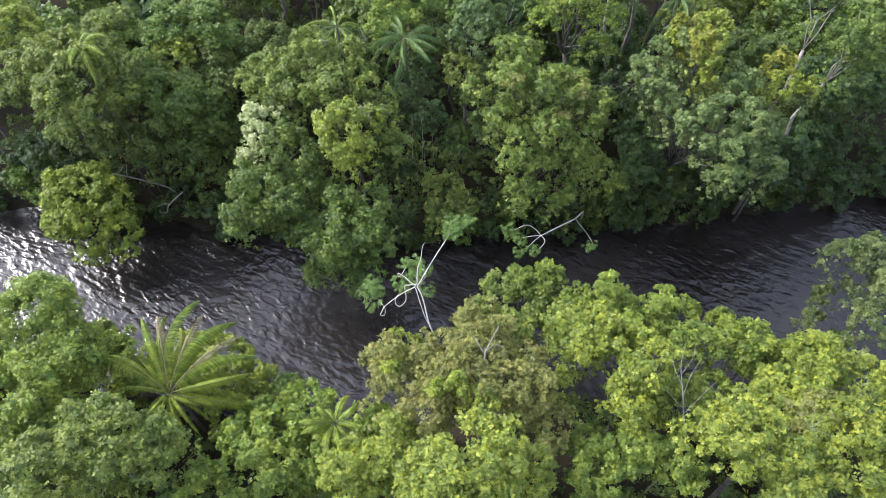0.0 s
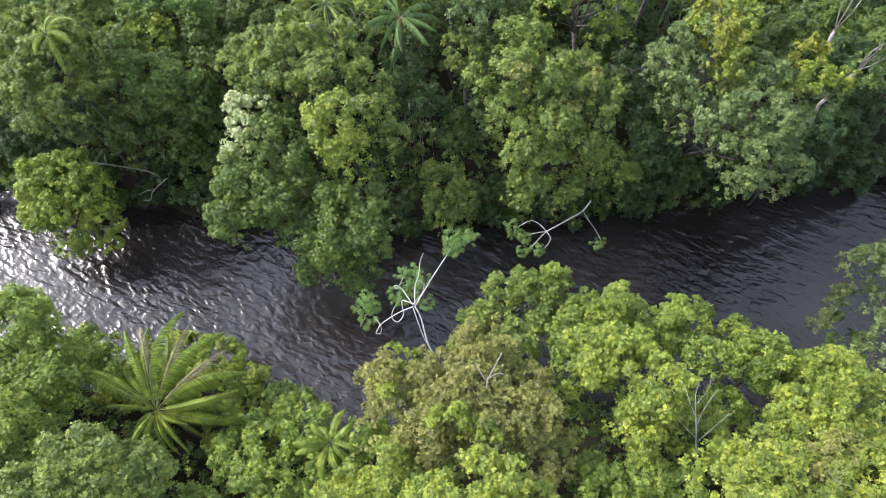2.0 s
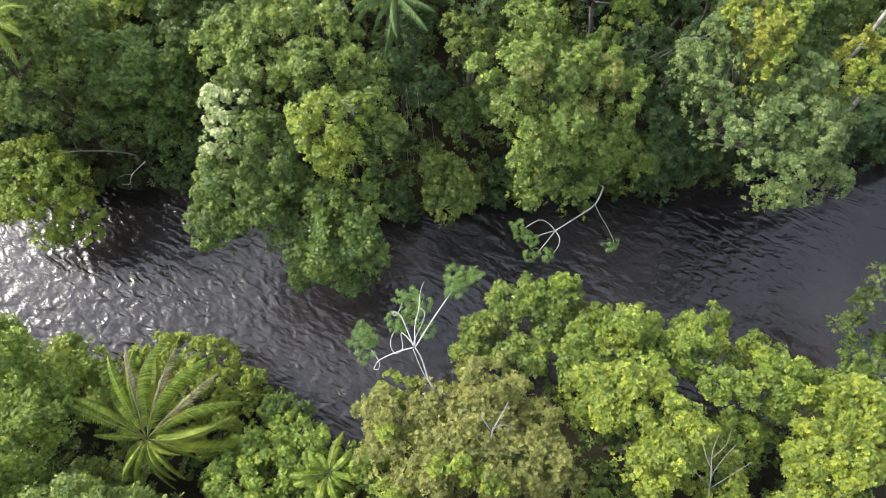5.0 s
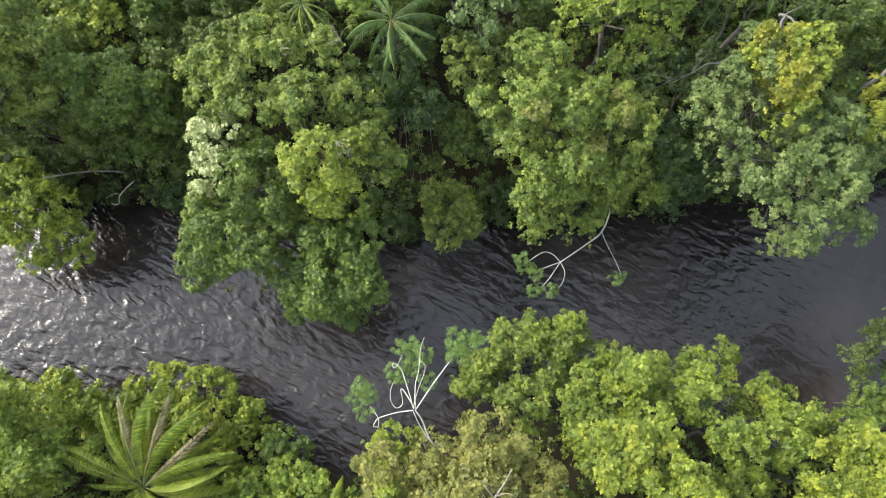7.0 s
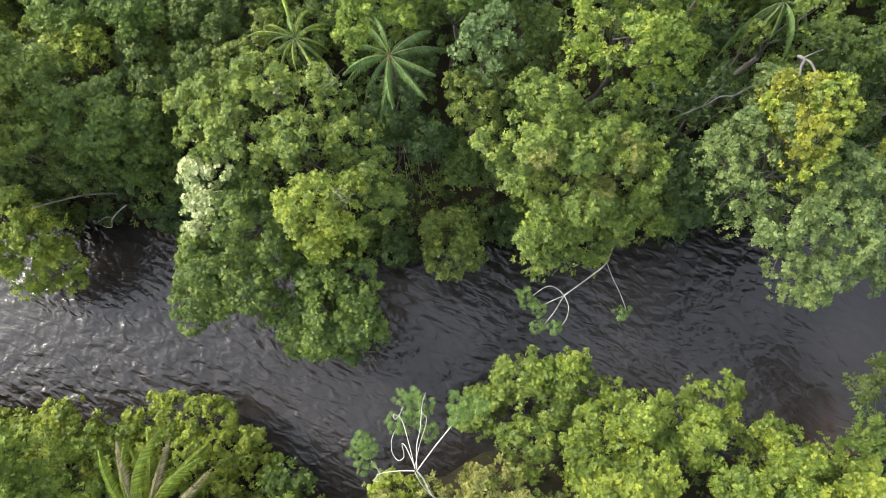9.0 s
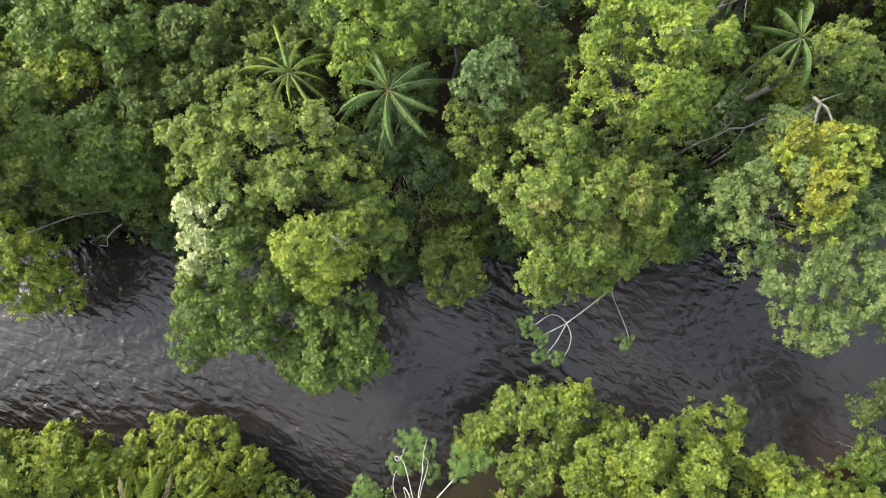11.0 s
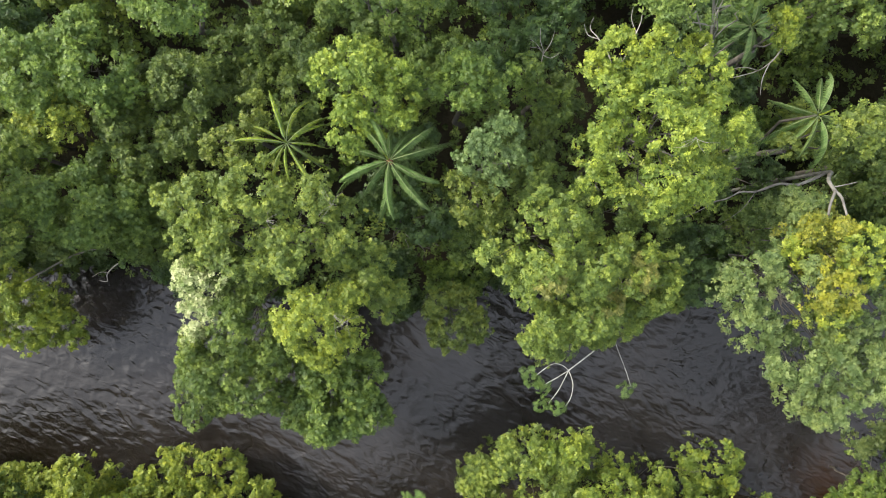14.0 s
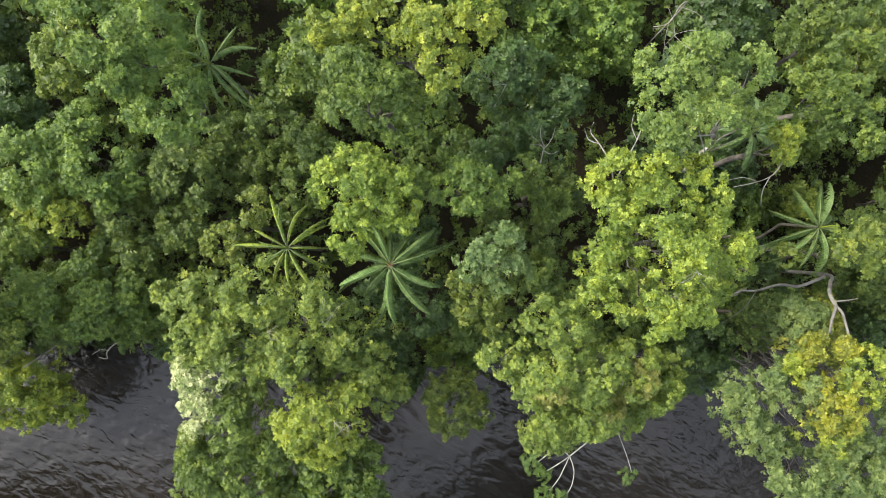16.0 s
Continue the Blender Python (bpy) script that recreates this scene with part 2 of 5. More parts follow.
    links.new(swell, b0.inputs["Height"])
    links.new(calm.outputs[0], b0.inputs["Strength"])
    links.new(b0.outputs[0], b1.inputs["Normal"])
    b2 = nodes.new("ShaderNodeBump")
    b2.inputs["Strength"].default_value, b2.inputs["Distance"].default_value = 0.2, 0.04
    links.new(r2, b2.inputs["Height"])
    links.new(b1.outputs[0], b2.inputs["Normal"])
    links.new(b2.outputs[0], p.inputs["Normal"])
    return m


GROUND, WATER = ground_material(), water_material()


# ---- mesh helpers ----
WHORL = 5  # leaves round the end of a sprig


def whorls(name, verts, mat):
    """A mesh of leaf whorls: each is a middle point and two outer corners for every leaf."""
    n, corners = len(verts), 1 + 2 * WHORL
    leaf = np.array([(0, 1 + 2 * j, 2 + 2 * j) for j in range(WHORL)]).ravel()
    me = bpy.data.meshes.new(name)
    me.vertices.add(n * corners)
    me.vertices.foreach_set("co", np.ascontiguousarray(verts, dtype=np.float32).ravel())
    me.loops.add(n * WHORL * 3)
    me.loops.foreach_set("vertex_index", (np.arange(n)[:, None] * corners + leaf).astype(np.int32).ravel())
    me.polygons.add(n * WHORL)
    me.polygons.foreach_set("loop_start", np.arange(0, n * WHORL * 3, 3, dtype=np.int32))
    me.update(calc_edges=True)
    me.materials.append(mat)
    return me


def shaped(name, verts, faces, mat, smooth=True):
    me = bpy.data.meshes.new(name)
    me.from_pydata([tuple(v) for v in verts], [], faces)
    me.materials.append(mat)
    if smooth:
        me.polygons.foreach_set("use_smooth", [True] * len(me.polygons))
    me.update()
    return me


def part(name, me, parent, label="", at=None):
    ob = new(name, me)
    ob.parent = parent
    if at is not None:
        ob.matrix_local = at
    return tagged(ob, label)


def unit(v):
    return v / np.maximum(np.linalg.norm(v, axis=-1, keepdims=True), 1e-9)


def tube(points, radii, sides=7):
    """Verts and faces of a tapered tube along points."""
    pts, verts, faces = np.asarray(points, float), [], []
    way = unit(np.gradient(pts, axis=0))
    side = np.cross(way, (0.31, 0.92, 0.2))
    side = unit(side)
    up = np.cross(way, side)
    for i, p in enumerate(pts):
        for k in range(sides):
            a = 2 * math.pi * k / sides
            verts.append(p + radii[i] * (math.cos(a) * side[i] + math.sin(a) * up[i]))
    for i in range(len(pts) - 1):
        for k in range(sides):
            a, b = i * sides + k, i * sides + (k + 1) % sides
            faces.append((a, b, b + sides, a + sides))
    faces.append(tuple(range(sides))[::-1])
    faces.append(tuple(range((len(pts) - 1) * sides, len(pts) * sides)))
    return verts, faces


def bent(a, b, sag, rng, n=6, wobble=0.05):
    """A bowed line from a to b with small crooks."""
    a, b = np.asarray(a, float), np.asarray(b, float)
    t = np.linspace(0, 1, n)[:, None]
    line = a + (b - a) * t
    line[:, 2] += sag * 4 * (t * (1 - t))[:, 0]
    span = np.linalg.norm(b - a)
    line[1:-1] += rng.normal(0, wobble * span, (n - 2, 3))
    return line


def leaf_cloud(rng, lobes, size, dense, low=-0.2, slim=0.7, tufts=1.0):
    """Leaves in whorls at the ends of sprigs, gathered in tufts on the outside of the lobes (x, y, z, radius)."""
    out = []
    for x, y, z, r in lobes:
        c = np.array((x, y, z))
        n = int(np.clip(22 + 9.0 * r * r, 22, 130))
        n = max(8, int(n * tufts * 0.85))
        billow = unit(rng.normal(size=(max(5, n // 6), 3)))  # boughs that bulge, with gaps between
        billow = billow[billow[:, 2] > low - 0.15]
        if not len(billow):
            billow = np.array([(0.0, 0.0, 1.0)])
        which = rng.integers(len(billow), size=n * 3)
        stray = rng.normal(size=(n * 3, 3))
        loose = rng.random(n * 3) < 0.34
        d = unit(np.where(loose[:, None], stray, billow[which] + 0.35 * stray))
        swell = rng.uniform(0.62, 1.0, len(billow))[which] - 0.28 * np.linalg.norm(d - billow[which], axis=1) + rng.normal(0, 0.06, n * 3)
        swell = np.where(loose, rng.uniform(0.42, 0.9, n * 3), swell)
        keep = np.flatnonzero(d[:, 2] > low)[:n]
        d, swell = d[keep], np.clip(swell[keep], 0.35, 1.1)[:, None]
        pr = np.maximum(0.28, r * rng.uniform(0.11, 0.29, len(d)))
        pc = c + d * r * swell
        open_air = np.ones(len(d), bool)
        for ox, oy, oz, orr in lobes:
            if (ox, oy, oz) != (x, y, z):
                open_air &= np.linalg.norm(pc - (ox, oy, oz), axis=1) > 0.68 * orr
        d, pr, pc = d[open_air], pr[open_air], pc[open_air]
        if not len(d):
            continue
        k = np.maximum(2, ((dense * 7.5 * pr * pr + dense * 0.15) / WHORL).astype(int))
        i = np.repeat(np.arange(len(d)), k)
        pd = unit(rng.normal(size=(len(i), 3)) * 0.9 + 0.75 * d[i] + (0, 0, 0.45))
        pos = pc[i] + pd * (pr[i] * rng.uniform(0.45, 1.12, len(i)))[:, None]
        up = unit(0.6 * pd + (0, 0, 0.5) + rng.normal(size=(len(i), 3)) * 0.42)  # each sprig ends in a whorl of leaves round this axis
        ua = unit(np.cross(up, rng.normal(size=(len(i), 3))))
        ub = np.cross(up, ua)
        cup = rng.uniform(-0.05, 0.45, (len(i), 1))
        whorl = [pos]
        for j in range(WHORL):
            turn = (2 * math.pi * j / WHORL + rng.uniform(-0.5, 0.5, len(i)))[:, None]
            ax = unit(np.cos(turn) * ua + np.sin(turn) * ub + up * (cup + rng.normal(0, 0.14, (len(i), 1))))
            sd = unit(np.cross(up, ax) + up * rng.normal(0, 0.2, (len(i), 1)))
            ln = (size * rng.uniform(0.7, 1.3, len(i)))[:, None]
            w = ln * slim * 0.5 * rng.uniform(0.8, 1.2, (len(i), 1))
            whorl += [pos + ax * ln + sd * w, pos + ax * ln * 0.8 - sd * w]
        out.append(np.stack(whorl, axis=1))
    return np.concatenate(out)


FOOT = 0.8
ALL_LOBES = []


def tree(species, label, lobes, seed, foot=None, leaf=None, dense=None, extra=(), bark=None, girth=None, skirt=True, category="tree", group=""):
    """A broad-leaved tree: lobes (x, y, z, radius) make its crown; a trunk forks into a limb for each lobe.
    extra: (species, label, lobes) for a part of the crown with another look."""
    rng = np.random.default_rng(seed)
    bark = bark or BARK
    leaf = leaf or (0.22 if species == "dark" else 0.174 - 0.0016 * max(o[2] for o in lobes))
    dense = dense or (1.9 if species == "dark" else 1.98) / leaf ** 2
    every = [*lobes, *(o for e in extra for o in e[2])]
    ALL_LOBES.extend(every)
    mean = np.mean([o[:3] for o in every], axis=0)
    fx, fy = foot if foot else (mean[0], mean[1])
    base = new("bush" if category == "bush" else "tree")
    base.location = (fx, fy, FOOT)
    tagged(base, label, category, group)
    off = np.array((fx, fy, FOOT, 0.0))

    def local(some):
        return [tuple(np.array(o) - off) for o in some]

    low = min(o[2] - o[3] for o in every)
    fork = np.array((0.45 * (mean[0] - fx), 0.45 * (mean[1] - fy), max(1.2, (low - FOOT) * 0.85)))
    girth = girth or 0.06 + 0.008 * mean[2]
    line = bent((0, 0, -0.5), fork, 0, rng, 6, 0.02)
    part("trunk", shaped("trunk", *tube(line, np.linspace(girth, girth * 0.7, 6), 9), bark), base)
    for o in local(every):
        tip = np.array(o[:3]) + (0, 0, 0.25 * o[3])
        limb = bent(fork, tip, 0.06 * np.linalg.norm(tip - fork), rng, 6, 0.045)
        part("limb", shaped("limb", *tube(limb, np.linspace(girth * 0.28, 0.02, 6), 5), bark), base)
    clouds = [(species, "", lobes), *extra]
    for kind, text, some in clouds:
        mine = local(some)
        part("crown", whorls("crown", leaf_cloud(rng, mine, leaf, dense), LEAF[kind]), base, text)
        under = [(x + rng.normal(0, 0.3 * r), y + rng.normal(0, 0.3 * r), z - 1.4 * r, r * 0.9) for x, y, z, r in mine if z - 1.4 * r > 2.0]
        if skirt and under:
            verts = leaf_cloud(rng, under, leaf * 1.45, dense * 0.13, -0.8, tufts=0.75)
            part("inner_leaves", whorls("inner_leaves", verts, LEAF[kind]), base)
    return base


def frond_mesh(name, length, droop, rng, mat, leaflet=0.75, pairs=46, lift=0.55, hang=0.5, rib_mat=None):
    """A feather frond along +x: an arching rib with leaflets on both sides."""
    n = 18
    s = np.linspace(0, 1, n)
    bow = rng.uniform(0.06, 0.22) * rng.choice((-1, 1))
    rib = np.stack((length * s * (1 - 0.16 * droop * s), bow * length * s ** 2.2, length * (lift * s - (0.42 + 0.55 * droop) * s ** 2.1)), axis=1)
    v, f = tube(rib, np.linspace(0.035, 0.008, n), 4)
    leaf_v, leaf_f = [], []
    for k in range(pairs):
        u = 0.10 + 0.90 * (k + rng.uniform(-0.2, 0.2)) / pairs
        p = np.array([np.interp(u, s, rib[:, a]) for a in range(3)])
        q = np.array([np.interp(min(1, u + 0.02), s, rib[:, a]) for a in range(3)])
        way = unit(q - p + (1e-4, 0, 0))
        ln = leaflet * (math.sin(math.pi * min(1, 0.12 + 0.86 * u)) ** 0.6) * rng.uniform(0.85, 1.12)
        for sgn in (-1, 1):
            out = unit(0.75 * sgn * np.array((-way[1], way[0], 0)) + 0.6 * way + (0, 0, rng.uniform(-0.15, 0.3)))
            wide = unit(way + (0, 0, 0.3)) * (0.028 if leaflet < 0.65 else 0.042)
            spread = 1 / (1 + 0.6 * hang)
            mid = p + out * ln * 0.6 * spread - np.array((0, 0, 0.3 * hang * ln))
            tip = p + out * ln * spread - np.array((0, 0, hang * ln))
            b = len(leaf_v)
            leaf_v += [p - wide * 0.6, p + wide * 0.6, mid + wide, mid - wide, tip]
            leaf_f += [(b, b + 1, b + 2, b + 3), (b + 3, b + 2, b + 4)]
    return shaped(name, leaf_v, leaf_f, mat, False), shaped("rib", v, f, rib_mat or RIB)


def hang_frond(kind, palm_base, label, m):
    """A frond: its leaflets, with the midrib as a piece of its own."""
    part("rib", kind[1], part("frond", kind[0], palm_base, label, m))


def palm(label, at, reach, seed, count=12, species="palm", foot=None, droop=1.0, leaflet=0.75, steep=(0.25, 0.75), pairs=60, crown_shaft=None, hang=0.5, arc=None, dead=0, rib_mat=None, others=(), twist=12):
    """A feather palm with its crown at the point at."""
    rng = np.random.default_rng(seed)
    x, y, z = at
    fx, fy = foot or (x, y)
    base = new("palm_tree")
    base.location = (fx, fy, FOOT)
    tagged(base, label, "palm tree")
    top = np.array((x - fx, y - fy, z - FOOT))
    line = bent((0, 0, -0.4), top, 0, rng, 7, 0.008)
    part("trunk", shaped("trunk", *tube(line, np.linspace(1.0, 0.65, 7) * min(0.17, 0.02 + 0.026 * reach), 9), PALM_BARK), base)
    if crown_shaft:
        part("crown_shaft", shaped("crown_shaft", *tube([top - (0, 0, 1.3), top - (0, 0, 0.5), top + (0, 0, 0.1)], (0.12, 0.22, 0.10), 9), crown_shaft), base, "reddish-brown fibrous leaf base")
    tones = [species, *others, species, species, species, species]
    kinds = [frond_mesh("frond", reach * rng.uniform(0.9, 1.1), droop * d, rng, LEAF[tone], leaflet, pairs, l, hang, rib_mat)
             for tone, (d, l) in zip(tones, ((0.7, steep[1]), (1.0, (steep[0] + steep[1]) / 2), (1.25, steep[0]), (0.9, steep[1]), (1.15, steep[0])))]
    for k in range(count):
        turn = 360 * k / count + rng.uniform(-15, 15)
        grow = rng.uniform(0.72, 1.15)
        if arc:
            long = int(count * 0.6)
            turn = arc[0] + arc[1] * (2 * k / (long - 1) - 1) if k < long else arc[0] + arc[1] + (360 - 2 * arc[1]) * (k - long + 0.5) / (count - long)
            turn += rng.uniform(-6, 6)
            grow = rng.uniform(0.85, 1.08) * (1.0 if k < long else arc[2])
        m = pose(*top, 0, rng.uniform(-8, 8), turn) @ Matrix.Scale(grow, 4) @ pose(0, 0, 0, rng.uniform(-twist, twist), 0, 0)
        hang_frond(kinds[int(rng.integers(5))], base, "", m)
    old = frond_mesh("frond", reach * 0.9, droop * 0.8, rng, LEAF["dry"], leaflet * 0.8, pairs * 2 // 3, steep[1] * 1.05, 0.8)
    for k in range(dead):
        m = pose(*top, 0, 0, (arc[0] if arc else 0) - 45 + 33 * k)
        hang_frond(old, base, "withered brown frond", m)
    spear = bent(top, top + (rng.uniform(-0.3, 0.3), rng.uniform(-0.3, 0.3), reach * 0.45), 0, rng, 5, 0.01)
    part("spear_leaf", shaped("spear_leaf", *tube(spear, (0.05, 0.06, 0.05, 0.03, 0.008), 6), LEAF["lime"]), base, "unopened young leaf")
    return base


def palmate_leaf():
    """One big fingered leaf, in the xy plane, with a short stalk."""
    verts, faces = [(0, 0, 0)], []
    for k in range(8):
        a = radians(-150 + 300 * k / 7)
        ln = 0.36 * (0.72 + 0.28 * math.cos(a * 0.55))
        d, s = Vector((math.cos(a), math.sin(a), 0)), Vector((-math.sin(a), math.cos(a), 0))
        b = len(verts)
        verts += [d * ln * 0.55 + s * 0.04 + Vector((0, 0, 0.03)), d * ln - Vector((0, 0, 0.10)), d * ln * 0.55 - s * 0.04 + Vector((0, 0, 0.03))]
        faces += [(0, b + 2, b + 1, b)]
    return shaped("leaf", verts, faces, LEAF["palmate"], False)


PALMATE = []


def rosette(parent, at, rng, count=22):
    """A tuft of fingered leaves at the end of a branch."""
    if not PALMATE:
        PALMATE.append(palmate_leaf())
    for k in range(count):
        a = 2.4 * k + rng.uniform(-0.3, 0.3)
        out = 0.62 * rng.random() ** 0.6
        m = pose(at[0] + out * math.cos(a), at[1] + out * math.sin(a), at[2] + rng.uniform(-0.4, 0.3), rng.uniform(-50, 50), rng.uniform(-10, 65), math.degrees(a))
        part("leaf", PALMATE[0], parent, "", m @ Matrix.Scale(rng.uniform(0.55, 0.95), 4))


def branches(name, label, category, lines, mat, seed, clusters=(), thick=0.09, foot=None):
    """A bare branching thing: each line (points, thickness at its start and end) is a part of its own; leafy tufts at clusters."""
    rng = np.random.default_rng(seed)
    p0 = np.array(foot if foot is not None else lines[0][0][0], float)
    base = new(name)
    base.location = p0
    tagged(base, label, category)
    for k, (pts, r0, r1) in enumerate(lines):
        pts = np.array(pts, float) - p0
        fine = [pts[0]]
        for i in range(len(pts) - 1):
            a, b = pts[max(i - 1, 0)], pts[min(i + 2, len(pts) - 1)]
            for u in (0.25, 0.5, 0.75, 1.0):
                h = np.array((2 * u**3 - 3 * u**2 + 1, u**3 - 2 * u**2 + u, -2 * u**3 + 3 * u**2, u**3 - u**2))
                fine.append(h[0] * pts[i] + h[1] * 0.5 * (pts[i + 1] - a) + h[2] * pts[i + 1] + h[3] * 0.5 * (b - pts[i]))
        part("stem" if k == 0 else "branch", shaped("branch", *tube(fine, np.linspace(r0, r1, len(fine)), 7), mat), base)
    for c in clusters:
        rosette(base, np.array(c) - p0, rng)
    return base


# ---- river and ground ----
NEAR = ((-90, 29), (-60, 27), (-38, 25), (-25, 23), (-15, 19), (-8, 19), (0, 21), (8, 23.5), (18, 23), (28, 21), (40, 20.5), (60, 23), (90, 28))
FAR = ((-90, 48), (-60, 46.5), (-48, 45.5), (-31, 43.5), (-20, 42), (-10, 39), (0, 41.5), (12, 42), (20, 43), (29, 44), (49, 47), (60, 49), (90, 55))


def bank(x, side):
    pts = NEAR if side < 0 else FAR
    return np.interp(x, [p[0] for p in pts], [p[1] for p in pts]) + 0.5 * np.sin(x * 0.83 + side) + 0.25 * np.sin(x * 2.1)


def inland(x, y):
    """Metres from the water's edge: above nought on land."""
    return np.maximum(bank(x, -1) - y, y - bank(x, 1))


def build_ground():
    def axis(lo, hi, step):
        far = [3000, 1500, 700, 350, 180, 120]
        return np.array([-f for f in far] + list(np.arange(lo, hi + step, step)) + far, float)

    xs, ys = axis(-90, 90, 1.5), axis(-60, 112, 1.25)
    ys = np.array(sorted(set(ys)))
    gx, gy = np.meshgrid(xs, ys)
    d = inland(gx, gy)
    z = np.where(d > 0, 0.9 * (1 - np.exp(-np.maximum(d, 0) * 0.9)), -1.6 * (1 - np.exp(np.minimum(d, 0) * 0.5)))
    z += np.where(d > 1, 0.25 * np.sin(gx * 0.37 + 1) * np.sin(gy * 0.41), 0)
    verts = np.stack((gx, gy, z), axis=-1).reshape(-1, 3)
    w = len(xs)
    faces = [(j * w + i, j * w + i + 1, (j + 1) * w + i + 1, (j + 1) * w + i) for j in range(len(ys) - 1) for i in range(w - 1)]
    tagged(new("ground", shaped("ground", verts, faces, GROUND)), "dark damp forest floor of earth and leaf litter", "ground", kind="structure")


def build_water():
    xs = np.concatenate(([-400, -200], np.arange(-64, 64.01, 0.6), [200, 400]))
    ys = np.arange(12, 60.01, 0.5)
    gx, gy = np.meshgrid(xs, ys)
    z = 0.02 * np.sin(1.9 * gx + 2.6 * gy + 1.3 * np.sin(0.7 * gx)) + 0.018 * np.sin(-1.1 * gx + 3.4 * gy + 2 * np.sin(0.5 * gy + 0.3 * gx))
    verts = np.stack((gx, gy, z), axis=-1).reshape(-1, 3)
    w = len(xs)
    faces = [(j * w + i, j * w + i + 1, (j + 1) * w + i + 1, (j + 1) * w + i) for j in range(len(ys) - 1) for i in range(w - 1)]
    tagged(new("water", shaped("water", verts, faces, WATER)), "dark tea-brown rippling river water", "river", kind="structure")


build_ground()
build_water()

# ---- trees ----
tree("olive", "wide spreading olive-green rainforest tree on the far bank", [(-15.6, 47, 18.6, 2.1), (-11.5, 47.8, 20.5, 2.1), (-8.6, 46.8, 20.1, 2), (-12.9, 44.8, 19.3, 2.3), (-9.4, 44.1, 19.4, 2.2), (-6.4, 44.4, 18.7, 1.7), (-16.1, 44.6, 18.3, 1.7), (-18.2, 47.6, 16.6, 1.3), (-5.2, 42.6, 16.9, 2.1), (-3.9, 40.7, 15.4, 1.5), (-6.3, 46.2, 18.6, 1.4)], 11)
tree("mid", "green riverside tree with pale cream young leaves on one side", [(-14.4, 39.5, 17.2, 2.1), (-15.4, 36.3, 15.5, 2.5), (-13.6, 35.1, 15.1, 2.2), (-17.5, 33.9, 14.3, 1.7), (-12.3, 38.7, 16.7, 1.8), (-16.9, 37.3, 13.8, 2), (-18.2, 35.5, 11.6, 1.6), (-13.9, 36.1, 13.3, 2), (-13.4, 41.9, 16.0, 1.9), (-11.4, 35.8, 13.2, 1.9), (-15.8, 34.3, 13.8, 1.8), (-11.6, 37.4, 14.6, 1.8), (-14.4, 37.9, 16.2, 1.7)], 12, extra=(("pale", "pale cream flush of young leaves", [(-16.5, 41.9, 16.8, 1.9), (-16.1, 40.4, 17.3, 1.4), (-15.1, 42.6, 17.8, 1.3), (-17.0, 38.6, 16.4, 0.7)]),("fresh", "lighter green sprays", [(-17.3, 37.7, 16.1, 1.1), (-15.2, 46.2, 19.8, 0.8)]),), foot=(-14, 42))
tree("lime", "rounded yellow-green tree over the river edge", [(-8.3, 39.8, 18.3, 2.7), (-9.3, 41.3, 18.7, 1.7), (-6.5, 40.2, 18.5, 1.7), (-8.2, 38.1, 17.4, 1.8)], 13, foot=(-8, 42.5))
tree("mid", "dark green rounded tree leaning out over the water", [(-8.3, 33.8, 12.6, 3.4), (-10.7, 33, 12.6, 2.1), (-6.3, 32.5, 12.2, 2.2), (-6.1, 35.8, 13.7, 1.9), (-9.2, 33.5, 10.1, 2.2), (-11.1, 32.2, 8.3, 1.9), (-7.4, 33.7, 8.4, 1.8), (-7.7, 31.3, 8.6, 1.5)], 14, foot=(-9, 40.5))
palm("tall feather palm with broad grey-green fronds", (-3.5, 49.5, 20.1), 4.26, 15, count=14, crown_shaft=FIBRE, leaflet=0.62, hang=1.15, droop=0.85)
palm("feather palm with narrow arching green fronds", (-9.6, 50.6, 20.4), 3.55, 16, count=16, species="spike", others=("frond", "palm", "spike"), leaflet=0.27, hang=0.8, droop=0.9)
palm("feather palm partly hidden among the crowns", (20.75, 51.3, 23.0), 3.8, 17, count=11, leaflet=0.5, hang=1.4, droop=1.3, twist=22)
palm("feather palm rising beside a large crown", (-13.9, 61.5, 21.1), 3.34, 18, count=12, leaflet=0.33, hang=0.9, droop=0.85)
palm("half-hidden feather palm under a pale crown", (18.2, 57.1, 20.5), 2.69, 19, count=10, leaflet=0.5)
tree("fresh", "light green forest tree behind the palms", [(-5.1, 53.9, 20.5, 2.7), (-6.7, 54.2, 20.8, 1.6), (-3, 54.1, 21.1, 1.6), (-5.7, 55.5, 20.8, 1.6), (-2.7, 52.8, 20.5, 1.3), (-6, 50.9, 20.1, 1.2)], 20)
tree("mid", "mid-green forest tree beside the palms", [(1.7, 54.2, 20, 2), (-0, 53.9, 20, 1.3), (-1.8, 54.3, 19.5, 1.3), (3.4, 53.8, 20, 1.3)], 21)
tree("mint", "small mint-green tree with fine leaves", [(2.8, 50.7, 22.1, 1.8), (3.5, 49.1, 21.4, 1.5), (1.9, 49.6, 21.5, 1.3)], 22)
tree("olive", "low yellowish bush among taller trees", [(2, 47, 18.1, 1.7), (1.3, 48, 18.5, 1.4), (2.7, 46.1, 17.7, 1.1)], 23, category="bush")
tree("mid", "small dark green sapling crown", [(6.6, 53.3, 17, 1.4), (5.2, 55, 18.1, 1.3)], 24)
